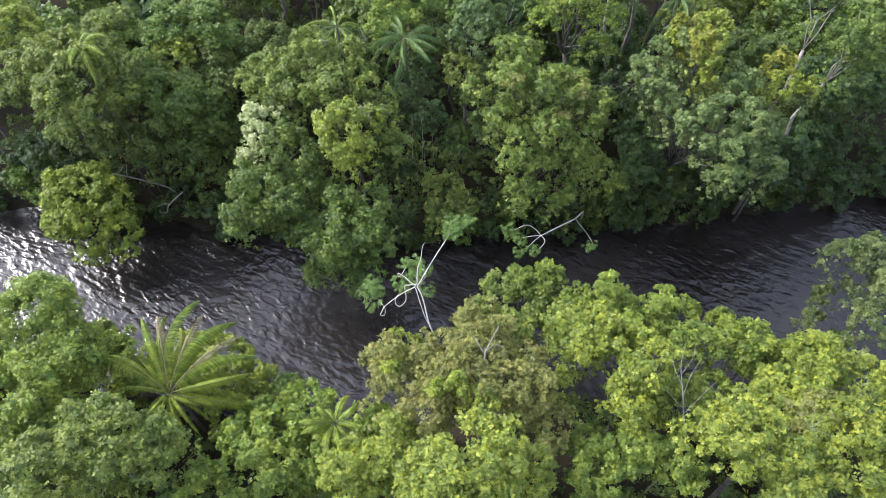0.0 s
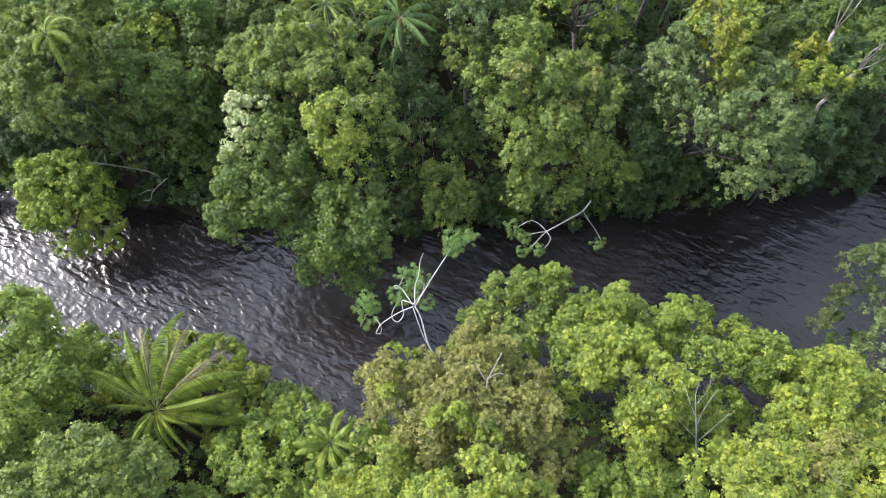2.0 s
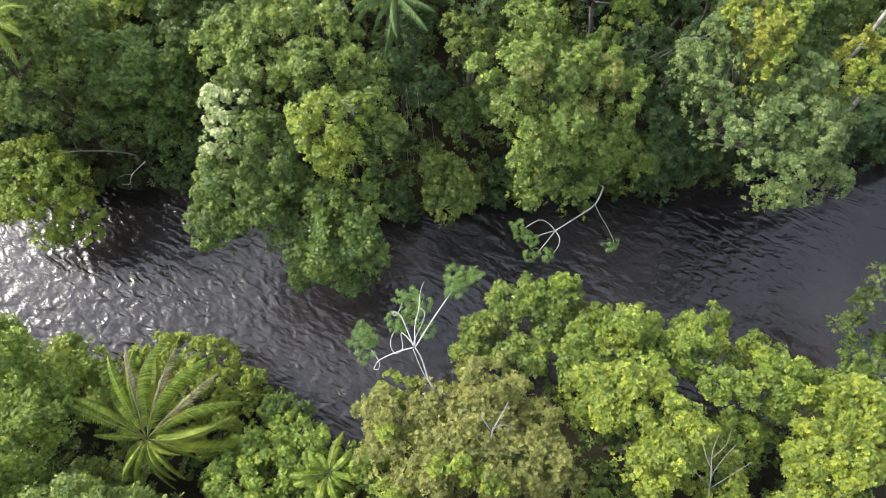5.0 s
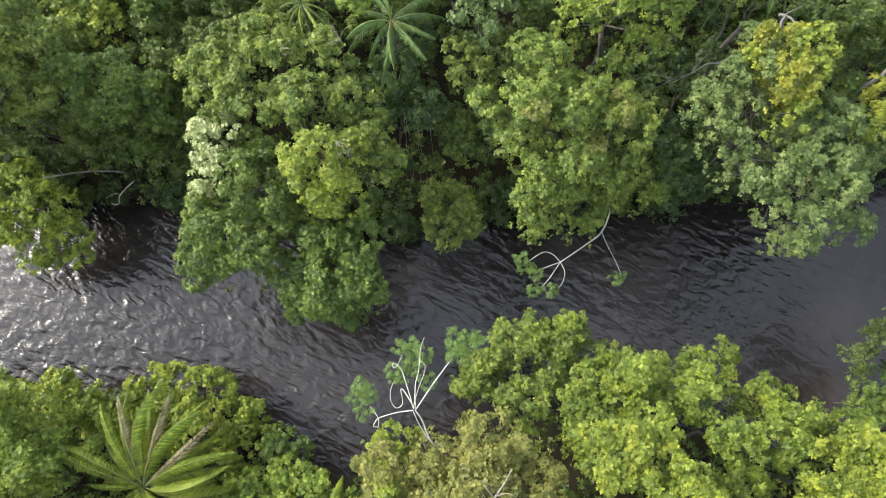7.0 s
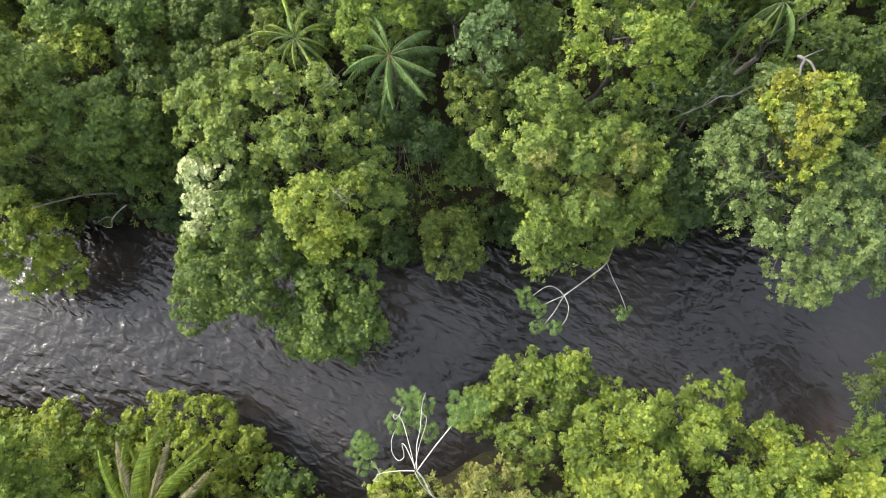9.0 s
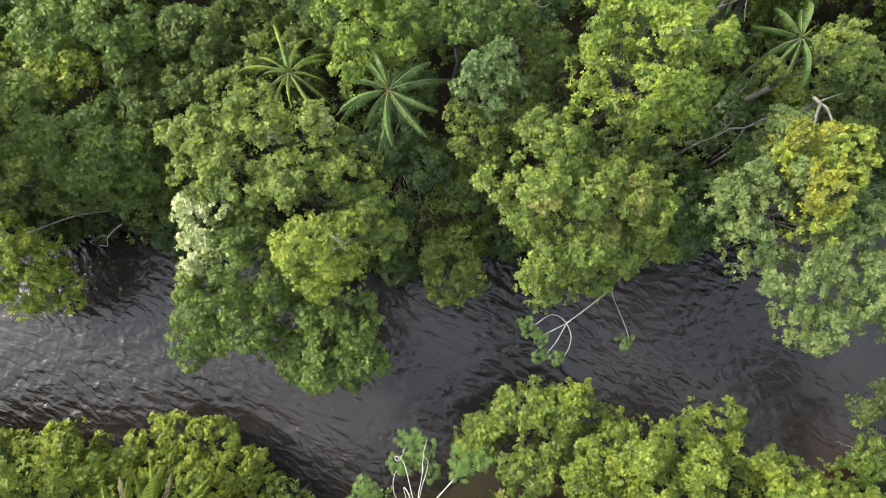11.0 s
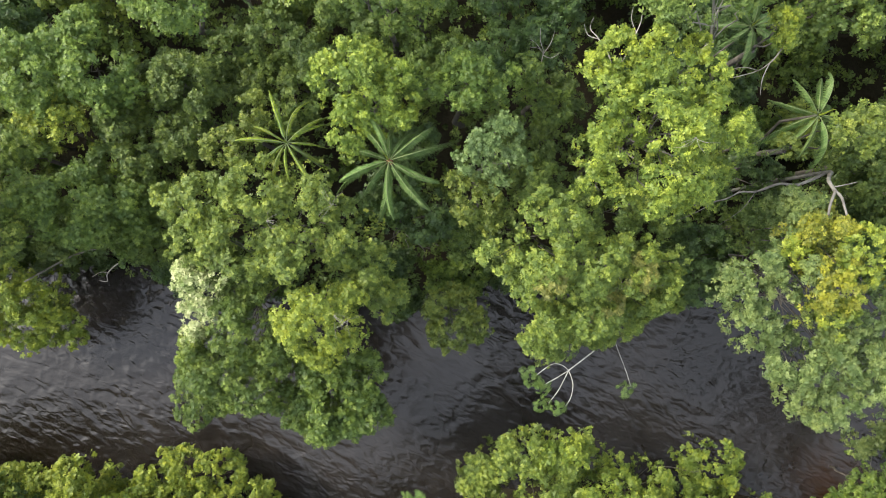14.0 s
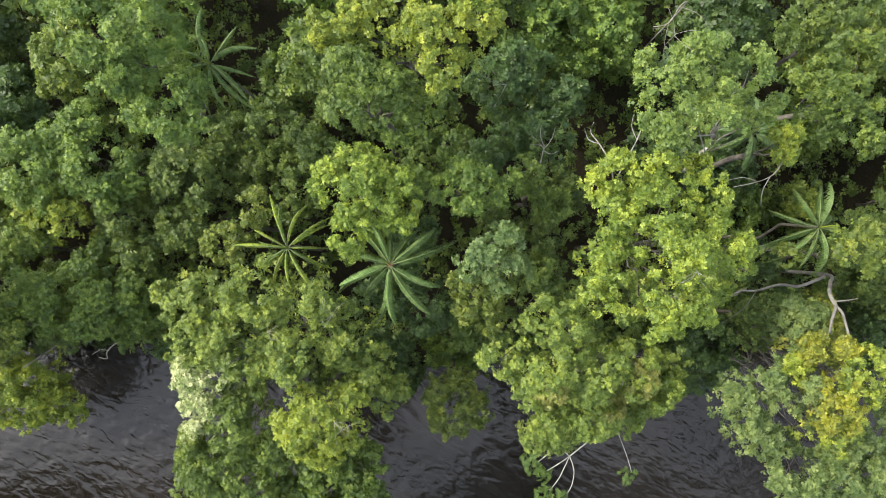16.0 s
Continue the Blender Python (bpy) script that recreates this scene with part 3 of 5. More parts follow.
tree("fresh", "tall bright yellow-green tree with a broad crown", [(8.9, 52, 25.1, 1.9), (11.3, 52.2, 26.1, 2), (13.8, 52.8, 25.5, 1.4), (11, 49.9, 27, 2.2), (8.8, 49.4, 25.2, 1.7), (13.7, 50.2, 25.7, 1.8), (15.3, 49.6, 25.3, 1), (11.4, 47.7, 27.3, 1.7), (10.3, 46.8, 27.1, 1.5), (8.3, 47.2, 23.4, 1.5), (13.6, 49.6, 26.0, 1.6), (14.2, 47.7, 23.3, 1.6), (12.9, 46.7, 21.8, 1.4)], 25, extra=(("lime", "yellow young growth at the crown edge", [(8.9, 54, 26, 1.3), (7.9, 53.5, 25.5, 1), (10.4, 54.3, 26.4, 1.3), (13.1, 54.3, 25.9, 0.8)]),))
tree("olive", "olive-green tree with lumpy crown over the river", [(5.5, 46.1, 21.8, 1.6), (5.6, 43.2, 20.9, 2.2), (8.3, 42.8, 20.4, 2.2), (7.1, 45.1, 21.8, 1.6), (3, 43.6, 19.5, 1.3), (11.2, 43.1, 19.9, 1.9), (12.8, 41.7, 18.8, 1.6), (9.1, 39.9, 18, 2), (6.4, 39.2, 17.2, 1.7), (5.3, 38.1, 16.8, 0.9), (11.2, 39.1, 16.9, 1.5), (12.5, 40.2, 17.5, 1.3), (13.9, 43.1, 18.8, 1), (8.2, 39, 15.1, 2.2), (5.6, 41.8, 17.9, 2.1), (7.3, 37.9, 13.4, 1.9), (11.8, 39.9, 14.8, 2.1), (15.7, 41.2, 10.8, 2.1), (10.5, 38.4, 11.9, 1.8)], 26, foot=(8.5, 44), extra=(("brown", "yellowish-brown old leaves", [(11.4, 42.4, 20.5, 1.2), (9.7, 40.5, 19.0, 1.1), (6.0, 42.2, 21.9, 0.9)]),))
tree("grey", "grey-green tree with golden upper branches leaning over the bend", [(17.2, 43, 24.1, 1.4), (17.9, 39.4, 22, 1.5), (18.4, 41.4, 23.2, 1.2), (20, 37.5, 22.3, 1.8), (22.2, 37.8, 23, 1.8), (22.4, 34.7, 21.5, 1.5), (23.7, 36.2, 22.5, 1.6), (20.2, 35.7, 21.3, 1.1), (19.8, 46.1, 22.5, 1.5), (19.4, 45.1, 23.8, 1.3), (20.9, 39.1, 21.2, 1.6), (22.8, 40.6, 23.6, 1.8), (23.3, 37.3, 22.1, 2), (28.6, 39.6, 21.2, 1.6), (25.9, 37.6, 21.3, 1.4), (25.9, 36, 18.5, 1.8), (24.5, 45.2, 14.5, 2.2), (22.5, 45, 13.5, 2), (25.7, 34.6, 19.2, 1.6), (16.9, 39.9, 23, 1.3), (22.2, 34.0, 19.6, 1.5), (15.9, 42.5, 23.4, 1.1), (16.1, 41.1, 23.7, 1.1), (19.3, 42.6, 25.2, 1.1)], 27, extra=(("gold", "golden-yellow flowering branches", [(19.1, 44.5, 25.3, 1.3), (20.6, 44.4, 25.5, 1.1), (20, 42.9, 25.9, 1.2), (20.1, 41.5, 25.8, 1.4), (26.9, 42.3, 23.3, 1.5), (23.5, 45.3, 17.6, 1.8)]), ("lime", "yellow-green leafy branches", [(21.3, 43.7, 26.2, 1.3), (20.6, 40.1, 24.7, 1.2), (29.7, 40.9, 22.3, 1.2), (27.1, 40.6, 22.6, 1.6), (21.2, 42.2, 25.8, 1.1), (18.6, 43.6, 24.9, 0.9)])), foot=(22, 45))
tree("olive", "low hanging bush at the water edge", [(0.3, 39.6, 9.9, 2.1), (-0.2, 37.9, 9.7, 1.7), (2, 38.2, 9.5, 1.4), (-1, 40.5, 10.8, 1.5)], 28, category="bush", foot=(0.5, 42))
tree("lime", "bright-leaved small tree in the forest", [(-26.3, 53, 14.7, 2.1), (-28.1, 53, 14.6, 1.7)], 29)
tree("mid", "dark green tree near the river bend", [(-25.1, 47.6, 14.2, 2.9), (-27.7, 47.5, 15.7, 2.6), (-22.2, 47.6, 13.5, 2.2), (-26.4, 46.3, 13.2, 1.9), (-24.3, 44.4, 10.5, 1.5), (-22.1, 46.5, 12.1, 2), (-23.7, 50.4, 13.0, 1.8)], 30)
tree("mid", "green forest tree with a flat crown", [(-27.6, 56.2, 15.7, 2.8), (-23.3, 56.3, 15.1, 2.9), (-24.6, 58.6, 14.4, 2.5)], 31)
tree("shade", "dark forest tree with small leaves", [(-19.6, 56.9, 11.2, 2.4), (-22.6, 52.8, 13.5, 2.2), (-17.6, 55.3, 14.1, 2.6)], 32)
tree("shade", "dark lower tree between crowns", [(-18.3, 52, 13.2, 2.2), (-14.8, 57.2, 9.2, 2.2), (-21.5, 50.8, 13.2, 1.9)], 33)
tree("olive", "olive tree beside the narrow palm", [(-14.5, 51, 16.4, 1.6), (-12.9, 53.3, 16.6, 1.5)], 34)
tree("mid", "dense forest tree with mid-green leaves", [(-29.1, 51, 15.2, 2)], 35)
tree("lime", "yellow-green tree hanging over the river bend", [(-34.3, 42.0, 9.0, 2.2), (-37.2, 41.1, 8.1, 2.5), (-32.8, 40.8, 8.2, 2.1), (-35.2, 40, 6.4, 2.8), (-32.2, 38.9, 5.2, 2.2), (-38.1, 39.1, 5.3, 2.1), (-34.4, 37.7, 3.4, 1.8), (-31.7, 37.3, 3.7, 1.4), (-35.6, 38.6, 6.7, 2.2), (-35.3, 40.6, 8.3, 2)], 36, foot=(-34, 45))
tree("mid", "tall light-leaved tree deep in the forest", [(-18.6, 62.1, 25, 2.3), (-16.3, 62.2, 24.7, 2.1), (-15.6, 58.6, 22.9, 2.3), (-17.6, 60.3, 23.9, 2.4), (-19.9, 62.5, 24.9, 1.8), (-14.6, 59.8, 22.9, 1.5)], 37)
tree("lime", "tall yellow-leaved tree deep in the forest", [(-2.9, 62.4, 25.3, 1.7), (-0.5, 61.6, 25.6, 2), (-0.2, 59.9, 25.5, 1.4), (1.6, 62.1, 25.8, 1.6), (-4.4, 63, 25.3, 1.7), (-7.1, 62.4, 23.6, 1.2)], 38)
tree("mid", "soft green tree beside the yellow one", [(-5.3, 59.7, 25.3, 1.7), (-3.9, 58.7, 24.6, 2), (-5.2, 57.8, 24.5, 1.4), (-2.8, 57.6, 23.7, 1.5), (-1.5, 58.5, 23.7, 1.2)], 39)
tree("dark", "low dark tree in a forest gap", [(3.1, 61.3, 16, 2.1), (5.1, 62.7, 15, 2.2), (4.4, 58.7, 13.6, 2.2), (6.7, 57.9, 13.7, 2.2), (2.2, 56.4, 16.2, 1.7), (8.2, 60.5, 14.2, 1.8)], 40)
tree("pear", "tall pale green tree with a bare pale trunk", [(11, 58.6, 27.4, 1.6), (12.8, 59, 27.8, 1.8), (15.3, 59.1, 26.4, 1.6), (11.4, 56.8, 27.7, 1.8), (13.4, 56.3, 27.4, 1.6), (16.7, 57.7, 24.6, 1.4), (10.5, 57, 27.2, 1.2)], 41, bark=BARK_PALE, girth=0.2, foot=(18.6, 55.4))
tree("mid", "green tree at the forest edge", [(22.5, 56.4, 22.9, 1.8), (21.9, 58.3, 22.9, 1.8), (23.9, 57.7, 22.7, 1.2), (23.2, 61, 22.4, 1.8), (21.4, 60.3, 21.5, 1.5)], 42)
tree("lime", "bright lime sprig above the darker crowns", [(18.4, 56.4, 24.4, 0.8), (18.4, 55.2, 24.1, 0.6)], 43)
tree("olive", "green crown beside the hidden palm", [(21.6, 49.7, 25.2, 1.3), (22.6, 50.6, 24.6, 1.3), (19.3, 49.7, 22.0, 0.8)], 44)
tree("shade", "dull green tree deep in the forest", [(23.7, 63.4, 21.1, 2.2), (21.5, 63.7, 20.3, 1.9), (25, 62.5, 21.6, 1.5)], 45)
tree("shade", "lower tree under the fallen limb", [(22.3, 45.6, 15.1, 2.1), (20.4, 45.2, 15, 2.1)], 46)
# leaves darkened in colour for the shade below the leaning grey-green crown
tree("dark", "dark low tree on the far bank", [(18.1, 43.5, 12.9, 2.2), (18.4, 41.2, 11.2, 1.9), (19.6, 43.4, 11.4, 1.8)], 47)
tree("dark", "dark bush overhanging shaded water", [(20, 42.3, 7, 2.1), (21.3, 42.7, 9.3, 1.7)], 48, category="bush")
tree("mid", "tall pale-trunked tree with a high light crown", [(30.4, 40.6, 27.3, 1.8), (32.5, 41.2, 27.8, 2.2), (34.6, 42.4, 27.4, 2.2), (31.8, 42.8, 28, 1.7), (31.2, 40.0, 25.4, 1.2)], 49, bark=BARK_PALE, foot=(32.0, 44.4), girth=0.2)
tree("dark", "tall tree with a leaning pale trunk", [(33.2, 49, 25.8, 2.2), (36, 49.8, 26.4, 2.3), (32, 51, 25.5, 2)], 50, bark=BARK_PALE, foot=(30.6, 46.4), girth=0.2)
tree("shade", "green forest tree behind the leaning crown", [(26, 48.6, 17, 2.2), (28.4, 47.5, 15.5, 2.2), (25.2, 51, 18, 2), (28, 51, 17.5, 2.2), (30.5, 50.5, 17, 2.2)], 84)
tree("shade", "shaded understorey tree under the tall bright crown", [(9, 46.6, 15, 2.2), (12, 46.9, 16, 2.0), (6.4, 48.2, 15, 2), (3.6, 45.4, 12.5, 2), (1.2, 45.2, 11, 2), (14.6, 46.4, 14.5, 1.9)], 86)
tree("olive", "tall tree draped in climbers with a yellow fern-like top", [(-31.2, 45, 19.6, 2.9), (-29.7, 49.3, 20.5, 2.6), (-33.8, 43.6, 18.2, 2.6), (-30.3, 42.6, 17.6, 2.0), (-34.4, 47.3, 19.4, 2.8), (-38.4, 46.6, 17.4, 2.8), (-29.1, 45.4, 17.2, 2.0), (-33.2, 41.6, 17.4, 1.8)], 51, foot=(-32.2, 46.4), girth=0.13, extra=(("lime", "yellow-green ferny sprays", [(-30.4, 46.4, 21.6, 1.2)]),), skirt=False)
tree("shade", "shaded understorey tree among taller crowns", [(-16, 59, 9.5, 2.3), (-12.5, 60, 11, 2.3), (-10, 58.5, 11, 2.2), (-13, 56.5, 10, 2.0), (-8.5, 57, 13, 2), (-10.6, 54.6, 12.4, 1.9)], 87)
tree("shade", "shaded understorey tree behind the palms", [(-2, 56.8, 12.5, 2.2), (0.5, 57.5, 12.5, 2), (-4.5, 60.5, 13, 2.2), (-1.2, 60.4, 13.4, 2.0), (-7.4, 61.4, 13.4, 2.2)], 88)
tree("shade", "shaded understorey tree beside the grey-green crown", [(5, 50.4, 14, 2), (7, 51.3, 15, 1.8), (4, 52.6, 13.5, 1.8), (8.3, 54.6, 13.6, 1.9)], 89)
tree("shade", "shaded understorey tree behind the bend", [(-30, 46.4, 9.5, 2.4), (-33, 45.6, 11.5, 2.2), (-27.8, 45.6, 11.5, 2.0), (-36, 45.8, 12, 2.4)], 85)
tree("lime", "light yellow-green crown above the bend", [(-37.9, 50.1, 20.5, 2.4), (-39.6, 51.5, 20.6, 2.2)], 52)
# dark species here: the bank's shade is put into the leaf colour
tree("dark", "tree with shade-toned dark leaves before the pale trunks", [(29.5, 43.3, 13.5, 2), (32.5, 43.6, 13, 2.2), (30.5, 42.6, 10.5, 2.1), (34.5, 44, 12, 2.2)], 53)
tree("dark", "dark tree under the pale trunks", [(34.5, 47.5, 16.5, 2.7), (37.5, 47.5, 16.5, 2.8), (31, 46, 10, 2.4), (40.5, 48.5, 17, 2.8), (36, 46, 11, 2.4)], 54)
tree("dark", "drooping tree in shade-toned leaves on the shaded bank", [(27, 44.5, 9, 2.2), (30, 44.8, 7.5, 2.2), (33, 45.6, 8.5, 2.3), (24, 43.8, 6.5, 2), (36.5, 46, 7, 2.4)], 55)
tree("dark", "tree with shadow coloured into its leaves on the shaded bank", [(42.5, 49, 17, 2.6), (45.5, 51, 18, 2.8), (39, 47.5, 9, 2.4), (46, 50, 10, 2.6)], 56)
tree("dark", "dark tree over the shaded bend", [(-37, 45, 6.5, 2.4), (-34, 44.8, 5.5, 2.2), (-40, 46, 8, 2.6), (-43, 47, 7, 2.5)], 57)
tree("shade", "tree in shade-toned green behind the bend", [(-24, 45.5, 8.5, 2.2), (-21.5, 44.5, 6, 2), (-26.5, 46.5, 10, 2.2), (-22, 47.5, 11, 2.2)], 58)
tree("fresh", "green riverside tree on the near bank", [(-30, 23.6, 16.4, 3.2), (-27.5, 21.1, 13.9, 3.2), (-29.1, 17.7, 16.1, 3.4), (-26.9, 24.8, 9.4, 1.8)], 59)
tree("olive", "yellow-green tree on the near bank", [(-21.8, 13.7, 17.7, 3.1), (-25.5, 11.6, 17.7, 3), (-19.2, 13.6, 16.9, 2.5)], 60)
tree("fresh", "bright bushy tree of the near bank", [(-13.2, 12.8, 12.6, 2.6), (-16.0, 11.2, 13.6, 2.2)], 61)
tree("lime", "yellow-green thicket at the water edge", [(-21.9, 25.8, 4.0, 2.2), (-19.4, 25.2, 3.6, 2.2), (-17.2, 22.8, 3.6, 2.1), (-24.7, 25.4, 4.8, 1.7), (-20, 22.6, 7, 2.1), (-24, 23.5, 6, 2.2), (-27, 22.6, 5, 2.2), (-15.6, 20.8, 3.4, 1.9), (-18.2, 19.6, 5, 2.2), (-22.8, 23.9, 5.2, 2.0), (-18.6, 23.7, 4.0, 2.2), (-23.2, 26.8, 3.9, 1.8), (-20.4, 26.0, 4.4, 1.8), (-18.6, 25.6, 3.3, 1.7), (-16.3, 24.2, 3.2, 1.5), (-15.2, 22.4, 2.6, 1.5), (-25.6, 24.2, 3.6, 1.8)], 62)
palm("large near palm with long yellow-green feather fronds", (-20.5, 18.9, 12.6), 7.9, 63, count=26, species="spike", rib_mat=RIB_GOLD, others=("frond", "spike", "bright", "spike"), leaflet=0.92, steep=(0.2, 0.95), pairs=80, hang=0.98, arc=(75, 84, 0.52), dead=3, droop=1.02, twist=26)
tree("lime", "bright yellow-green bush on the near bank", [(-29.0, 25.2, 8.0, 2.0), (-31.6, 25.4, 4.6, 2.1), (-34.2, 25.0, 4.0, 2.1), (-28.6, 24.4, 2.4, 1.8), (-30.4, 23.8, 6.4, 2.1), (-37.0, 24.8, 3.6, 2.0)], 90, category="bush")
# unseen tree, added to block the sky's reflection in the left water
tree("olive", "tall tree added out of view to darken the water's reflection", [(-36.5, 23.2, 11, 2.6), (-39.5, 24, 12, 2.8), (-35.5, 20.2, 14, 2.8), (-41, 22, 13.5, 2.6), (-43.5, 25, 11, 2.6)], 91, leaf=0.27, dense=22.0)
tree("mid", "small palm-like shrub by the near bank", [(-13, 21.3, 7.6, 1.4), (-11.1, 21.3, 7.7, 1.2)], 64, category="bush")
palm("small bright green feather palm of the near bank", (-7.9, 16.6, 12.5), 2.89, 65, count=10, species="frond", leaflet=0.6, steep=(0.5, 1.0))
tree("fresh", "small green tree by the near bank", [(-9.4, 18.0, 10.4, 2.2), (-9.4, 15, 10.3, 2.4), (-13.9, 18.4, 9.1, 2.1), (-5.6, 17.4, 11.0, 1.9), (-14.6, 16.2, 10.4, 2.2), (-12.2, 16.6, 11, 2.2), (-11.4, 18.8, 9.6, 1.8)], 66)
tree("brown", "tree with brownish-olive old leaves on the near bank", [(-3.4, 20, 15.4, 2.5), (2.7, 21.9, 17.2, 2.5), (4.4, 17.6, 17.3, 2.9), (-0.9, 16.8, 16.2, 2.9), (1.8, 19, 18, 2.7), (6.7, 15, 15.8, 2.2), (-3.7, 18.3, 15.7, 1.9), (5.8, 19.9, 16.8, 1.7), (-0.4, 20.8, 16.6, 1.8)], 67, extra=(("lime", "bright yellow-green young sprays", [(1.1, 16.8, 19.4, 0.9), (2.8, 16, 19, 1), (-3.7, 19.1, 17.1, 0.8), (-0.5, 17.2, 18.5, 0.8), (-3.3, 21.9, 14.4, 1.5), (-4.4, 21.2, 13.2, 1.2)]),))
tree("lime", "bright lime-green tree of the near bank", [(-3.2, 13.3, 15.3, 3), (2.2, 12.1, 19.8, 3.1), (-6.1, 12.4, 15.7, 2.5), (-0.1, 11, 18.6, 2.6), (5.1, 11.5, 18, 2)], 68)
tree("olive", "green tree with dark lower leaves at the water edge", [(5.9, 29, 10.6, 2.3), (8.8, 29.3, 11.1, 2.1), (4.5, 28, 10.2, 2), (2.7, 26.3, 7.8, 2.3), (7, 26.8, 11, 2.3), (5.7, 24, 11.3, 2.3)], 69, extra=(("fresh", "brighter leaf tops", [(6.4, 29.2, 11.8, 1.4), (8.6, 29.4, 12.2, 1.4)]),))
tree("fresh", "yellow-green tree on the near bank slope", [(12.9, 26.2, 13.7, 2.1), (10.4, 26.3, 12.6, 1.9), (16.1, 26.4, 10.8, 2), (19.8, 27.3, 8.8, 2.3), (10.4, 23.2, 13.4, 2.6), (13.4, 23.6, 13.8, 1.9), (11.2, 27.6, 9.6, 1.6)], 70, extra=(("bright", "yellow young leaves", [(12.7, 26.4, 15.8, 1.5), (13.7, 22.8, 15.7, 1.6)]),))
tree("lime", "light green tree with a bare pale snag", [(10.5, 21.2, 17.7, 2.6), (14, 18.9, 18.2, 2.7), (16.8, 16.9, 15.2, 2.5), (12.7, 16.6, 17, 2.2)], 71)
tree("fresh", "green tree along the near river edge", [(16.9, 24.9, 13.8, 2.3), (22.4, 22.2, 14.1, 2.2), (19.0, 21.8, 14.9, 2), (20.2, 18.9, 12.8, 2.0)], 72)
tree("lime", "broad yellow-green tree of the near bank", [(27.2, 19.9, 14.8, 2.9), (23.6, 16.4, 16.3, 2.9), (29.5, 18.1, 14.9, 2.7), (24.3, 20.1, 15.2, 1.8)], 73)
tree("lime", "tall near-bank tree with fine leaves", [(17.4, 11.9, 22.7, 2.7), (23.1, 12, 22.3, 2.9), (19.8, 10.3, 22.7, 2.4)], 74, extra=(("brown", "dry tan-brown sprays", [(20, 13.2, 23.1, 1.2), (18, 12.6, 23.7, 0.9), (21.8, 13.7, 23.4, 1.2)]),))
tree("fresh", "near-bank tree beside a dark gap", [(13.2, 14, 15.3, 2.2), (15.5, 12.8, 15.6, 2), (10.4, 12.6, 14.9, 2.2), (9.9, 14.6, 14.7, 1.1)], 75)
tree("grey", "feathery grey-green tree at the river bend", [(33.5, 29, 15, 2), (35, 26.5, 14.5, 2.2), (33, 24, 13.5, 1.8), (36, 31, 13, 2), (33.6, 29.4, 8.4, 1.3), (32.8, 28.0, 7.0, 1.1), (31.9, 29.6, 15.6, 1.4)], 76, foot=(36, 20.5))
palm("young palm with yellow-green fronds among climbers", (-30.4, 45.3, 22.5), 2.63, 77, count=8, species="frond", leaflet=0.5, steep=(0.4, 0.9))
# added bush: its dark leaves stand in for the shade at this spot
tree("dark", "low bush added as dark shade under the dead branch", [(-28.2, 45.6, 1.9, 2.3), (-30.1, 44.1, 1.5, 1.7), (-26.2, 44.6, 1.6, 1.8)], 78, category="bush")
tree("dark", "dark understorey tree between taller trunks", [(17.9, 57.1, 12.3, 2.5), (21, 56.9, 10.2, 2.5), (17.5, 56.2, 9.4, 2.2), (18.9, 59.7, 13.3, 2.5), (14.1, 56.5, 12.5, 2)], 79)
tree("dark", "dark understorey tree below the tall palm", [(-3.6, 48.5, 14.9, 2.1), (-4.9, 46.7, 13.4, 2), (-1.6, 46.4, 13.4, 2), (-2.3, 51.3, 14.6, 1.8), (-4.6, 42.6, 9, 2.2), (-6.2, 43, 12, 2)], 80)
tree("fresh", "bright green tree closing the near bank", [(22, 24.5, 11.4, 1.9), (24.4, 23.1, 11.3, 2), (27.1, 22, 11.3, 2.1), (29.7, 21.6, 11.5, 1.9)], 81, extra=(("lime", "yellow-green young sprays", [(22.8, 24.1, 12.5, 1), (25.4, 23, 12.5, 1)]),))
tree("mid", "green bush on the near bank at the bend", [(33.6, 24.1, 5.2, 2.1), (34.9, 26, 5.4, 1.7), (32.5, 22.9, 4.6, 1.5)], 82, category="bush")
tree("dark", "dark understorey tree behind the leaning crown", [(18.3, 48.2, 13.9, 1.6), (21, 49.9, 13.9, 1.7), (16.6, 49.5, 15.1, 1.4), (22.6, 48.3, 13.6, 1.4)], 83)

# ---- bare branches, snags and fallen limbs ----
STEMS = [
    (((0.6, 19.0, 0.8), (0.3, 19.6, 9.0), (-0.4, 21.2, 16.0), (-1.0, 22.0, 18.0), (-1.4, 23.1, 19.6), (-1.8, 23.7, 20.2)), 0.082, 0.041),
    (((-0.9, 21.9, 17.9), (-1.2, 22.2, 18.2), (-1.6, 22.9, 19.4), (-1.9, 23.6, 20.2)), 0.035, 0.029),
    (((-1.8, 23.7, 20.2), (-0.7, 25.2, 21.3), (0.4, 26.6, 22.3), (0.6, 27.1, 22.5)), 0.038, 0.023),
    (((-1.8, 23.8, 20.3), (-1.8, 25.1, 20.3), (-1.6, 26.1, 20.0), (-1.5, 27.4, 19.6), (-1.3, 28.1, 19.2)), 0.032, 0.015),
]
